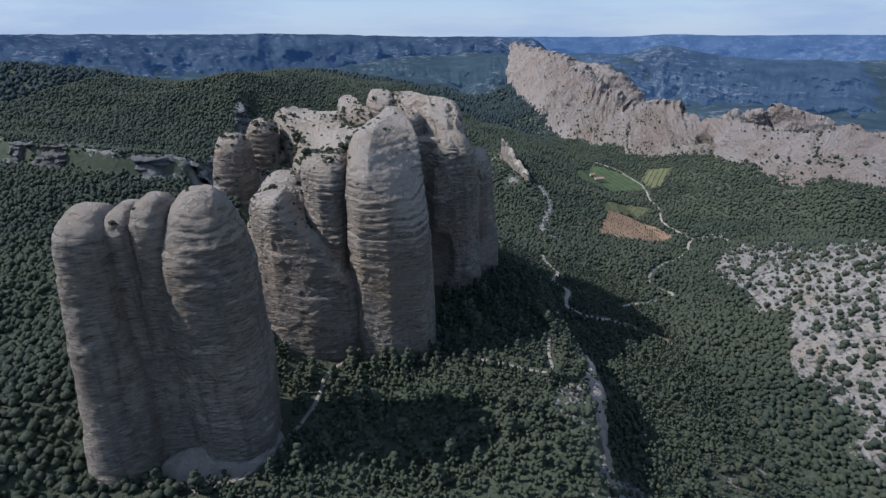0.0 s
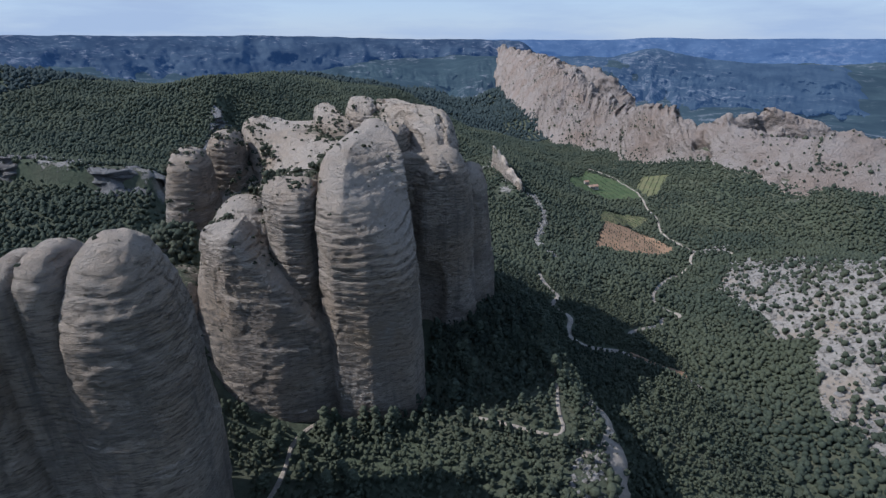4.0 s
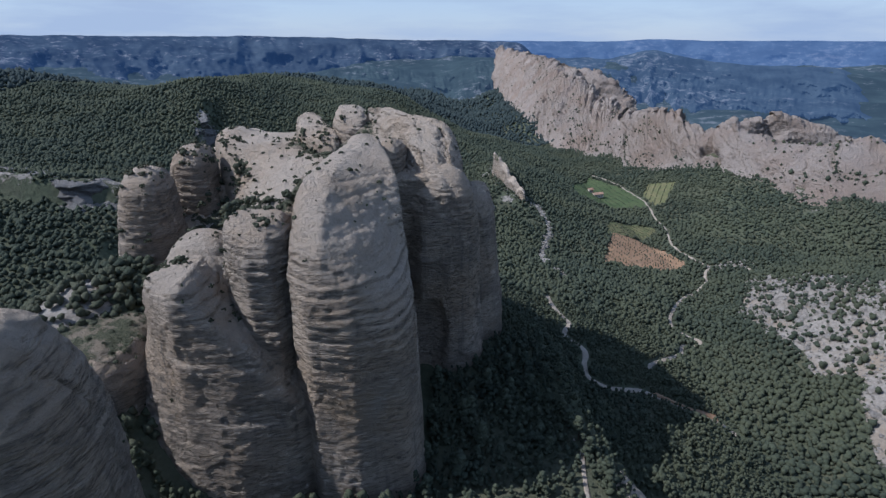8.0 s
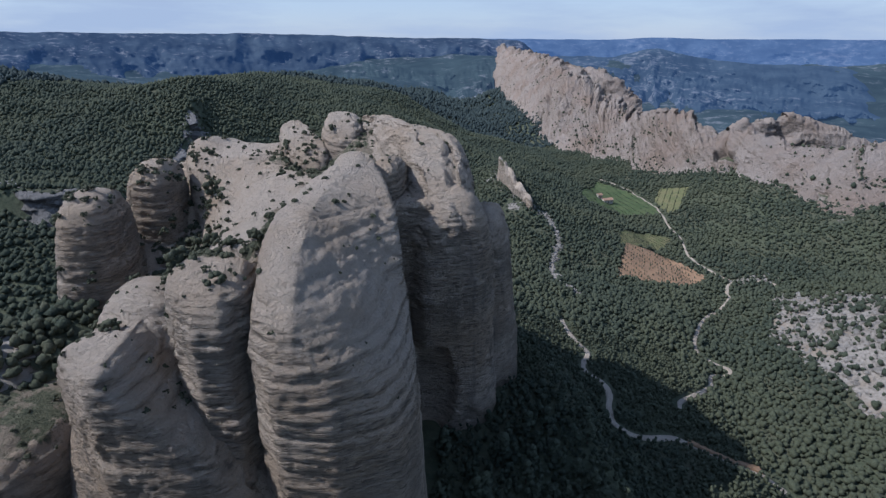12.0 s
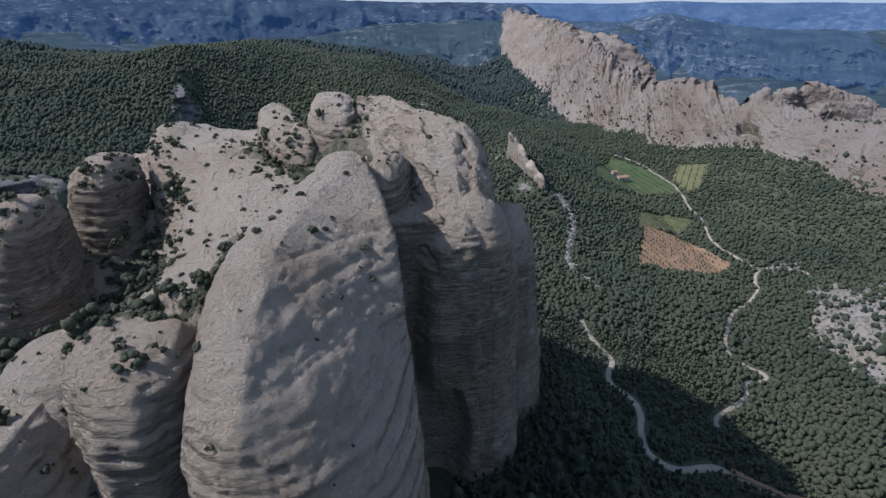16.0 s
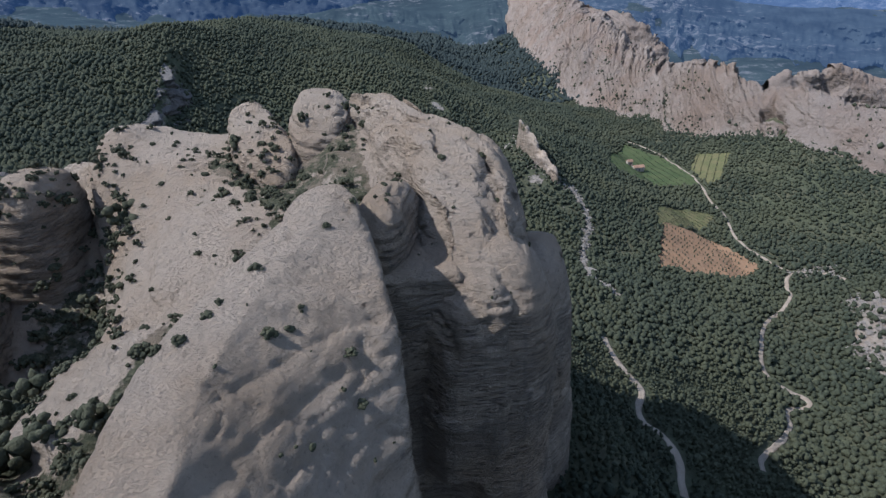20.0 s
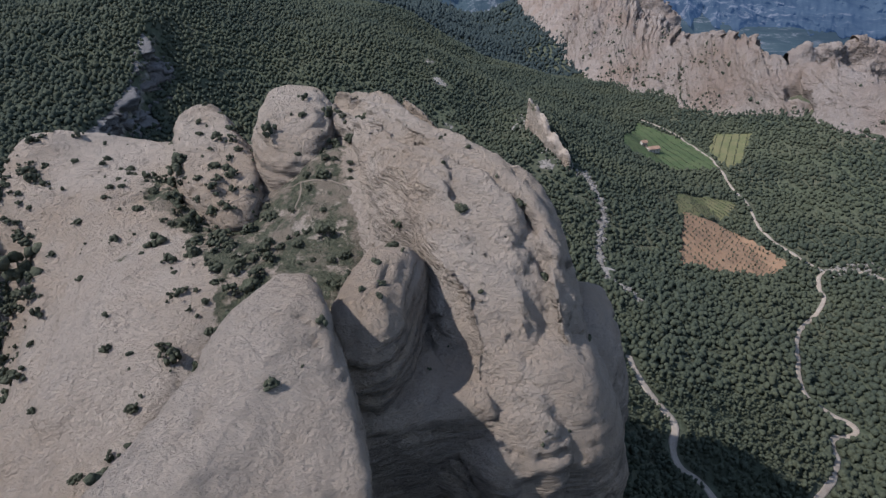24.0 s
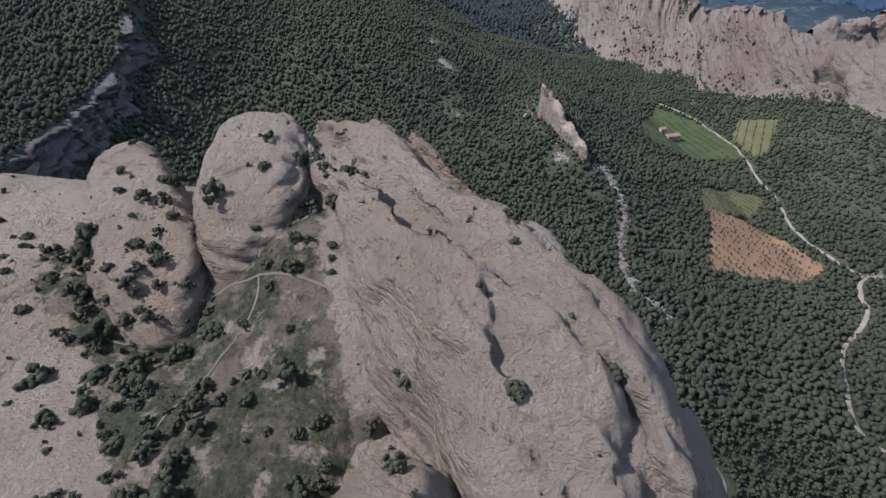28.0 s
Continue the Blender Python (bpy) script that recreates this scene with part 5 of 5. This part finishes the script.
def ground_at(x, y, top=170.0):
    hit, place, normal, _, ob, _ = scene.ray_cast(deps, Vector((x, y, top)), Vector((0, 0, -1)))
    return (place, normal, ob) if hit else (None, None, None)


def thick(x, y):
    """How thick the bushes stand on the tops."""
    d = 0.9 * np.exp(-(off_line(x, y, GULLY) / 2.6) ** 2) + 0.45 * bell(x, y, -30, 226, 6, 12, 15) + 0.5 * bell(x, y, -46, 238, 9, 10) + 0.7 * bell(x, y, -22, 241, 3.5, 9) + 0.16 * bell(x, y, -60, 250, 16, 12)
    d = d + 0.75 * bell(x, y, -62.5, 212, 3, 16, 16) + 0.9 * bell(x, y, -71, 214, 4, 24, 10) + 0.8 * bell(x, y, -47, 184, 3.5, 13, 30)
    d = d + 0.9 * bell(x, y, -31, 198, 2.2, 13, -45) + 0.75 * bell(x, y, -41, 167, 3, 7, 40) + 0.35 * bell(x, y, -24, 180, 8, 8)
    d = d + 0.05 * bell(x, y, -50, 215, 20, 30) + 0.16 * bell(x, y, -3, 228, 10, 18) + 0.10 * bell(x, y, 5, 240, 8, 12) + 0.10 * bell(x, y, -55, 170, 12, 12)
    return d + 0.12 * bell(x, y, -60, 108, 16, 6) + 0.25 * bell(x, y, -80, 160, 12, 14)


spots, tried = [], 0
while len(spots) < 300 and tried < 15000:
    tried += 1
    x, y = rng.uniform(-95, 16), rng.uniform(95, 268)
    if rng.uniform() > thick(x, y):
        continue
    place, normal, ob = ground_at(x, y)
    if place is None or normal.z < 0.4 or place.z < 92 or not ob.parent:
        continue
    size = rng.uniform(0.7, 1.5) + (rng.uniform(0.3, 1.3) if thick(x, y) > 0.5 and rng.uniform() < 0.45 else 0)
    if any((x - a) ** 2 + (y - b) ** 2 < (0.62 * (size + c)) ** 2 for a, b, c in spots):
        continue
    spots.append((x, y, size))
    b = new("juniper_bush", BUSHES[int(rng.integers(0, 6))])
    b.matrix_world = Matrix.LocRotScale(place - Vector((0, 0, 0.12 * size)), Euler((0, 0, rng.uniform(0, 6.28))), (size, size * rng.uniform(0.85, 1.15), size * rng.uniform(0.65, 0.95)))
    tagged(b, "large dark green juniper bush rooted in rock" if size > 2.2 else "small rounded dark green bush on pale rock", "bush", "bushes on the rock")


# ---- lower growth on the rock: tufts, seedlings and the thickets of the clefts ----
def growth(count, x0, x1, y0, y1, density, size, least=0.25):
    px, py, pz, ps = [], [], [], []
    for _ in range(count):
        x, y = rng.uniform(x0, x1), rng.uniform(y0, y1)
        if rng.uniform() > density(x, y):
            continue
        place, normal, ob = ground_at(x, y)
        if place is None or normal.z < least or not ob.parent or ob.parent.name.startswith("pine"):
            continue
        s = size * rng.lognormal(0, 0.4)
        px.append(x), py.append(y), pz.append(place.z - 0.12 * s), ps.append(s)
    return np.array(px), np.array(py), np.array(pz), np.array(ps)


def cleft(x, y):
    d = 0.8 * np.exp(-(off_line(x, y, GULLY) / 1.6) ** 2) + 0.9 * bell(x, y, -61, 211, 3.0, 18, 16) + 1.0 * bell(x, y, -70, 212, 5, 28, 10) + 0.9 * bell(x, y, -47, 182, 3.0, 14, 25) + 0.8 * bell(x, y, -44, 160, 2.2, 9, 10)
    return d + 0.9 * bell(x, y, -31, 199, 2.0, 14, -45) + 0.45 * bell(x, y, -31, 217, 3.5, 9) + 0.35 * bell(x, y, -40, 231, 4, 6) + 0.5 * bell(x, y, -21, 240, 3, 7) + 0.6 * bell(x, y, -37, 236, 3, 7) + 0.7 * bell(x, y, -88, 190, 10, 14)


def thicket_clump(seed):
    r = np.random.default_rng(500 + seed)
    vs = [ICO_V * r.uniform(0.55, 1.45, (12, 1)) * r.uniform(0.11, 0.2) + (r.normal(0, 0.24), r.normal(0, 0.24), r.uniform(0.1, 0.6)) for _ in range(15)]
    return np.concatenate(vs), np.concatenate([ICO_F + 12 * i for i in range(15)])


TUFTS = [crown(rng, 3, 0.7) for _ in range(6)]
woods("low_growth", *growth(2600, -95, 14, 95, 268, lambda x, y: 0.10 + 0.5 * thick(x, y), 0.55, 0.4), TUFTS, rng, M_BUSH, "small tufts and seedlings on bare rock", "tufts")
woods("thicket", *growth(3000, -100, -14, 145, 262, cleft, 1.35), [thicket_clump(k) for k in range(6)], rng, M_BUSH, "dense dark green bushes filling the rock clefts", "bushes")
woods("low_growth", *growth(700, 28, 64, 58, 160, lambda x, y: 0.6, 1.0, 0.35), TUFTS, rng, M_WOOD, "scrub on the rocky brow of a knoll", "scrub")


def trail(points, width):
    """A trodden strip that follows the top of the rock."""
    x, y = smooth_line(points, 0.5)
    tx, ty = np.gradient(x), np.gradient(y)
    L = np.hypot(tx, ty)
    rows = []
    for k in (-0.5, 0, 0.5):
        w = k * width * (1 + 0.4 * fbm(x / 2, y / 2, k, 2, 34))
        px, py = x - ty / L * w, y + tx / L * w
        rows.append(np.stack([px, py, np.array([ground_top(a, b) for a, b in zip(px, py)]) + 0.05], -1))
    P = np.stack(rows, 1)
    return thing("path", mesh_of("path", P.reshape(-1, 3), grid_faces(len(x), 3)), M_TRAIL, "narrow trodden path across the grassy saddle", "path", kind="structure")


def ground_top(x, y):
    """Height of the rock itself at a place."""
    best = -99.0
    for ob in massif.children:
        hit, place, _, _ = ob.ray_cast(Vector((x, y, 170)), Vector((0, 0, -1)))
        if hit:
            best = max(best, place.z)
    return best


M_TRAIL = earth_material("trodden_soil", (0.21, 0.175, 0.135), (0.18, 0.15, 0.115), (0.25, 0.21, 0.17), 2, 1.0, 0.05)
trail([(-41, 232.5), (-37, 231.5), (-33, 234.5), (-30, 236), (-25.5, 236), (-21, 234.5), (-17.5, 232.5)], 0.24)
trail([(-25.5, 236), (-25, 233), (-27, 229), (-29, 225), (-31, 219)], 0.2)
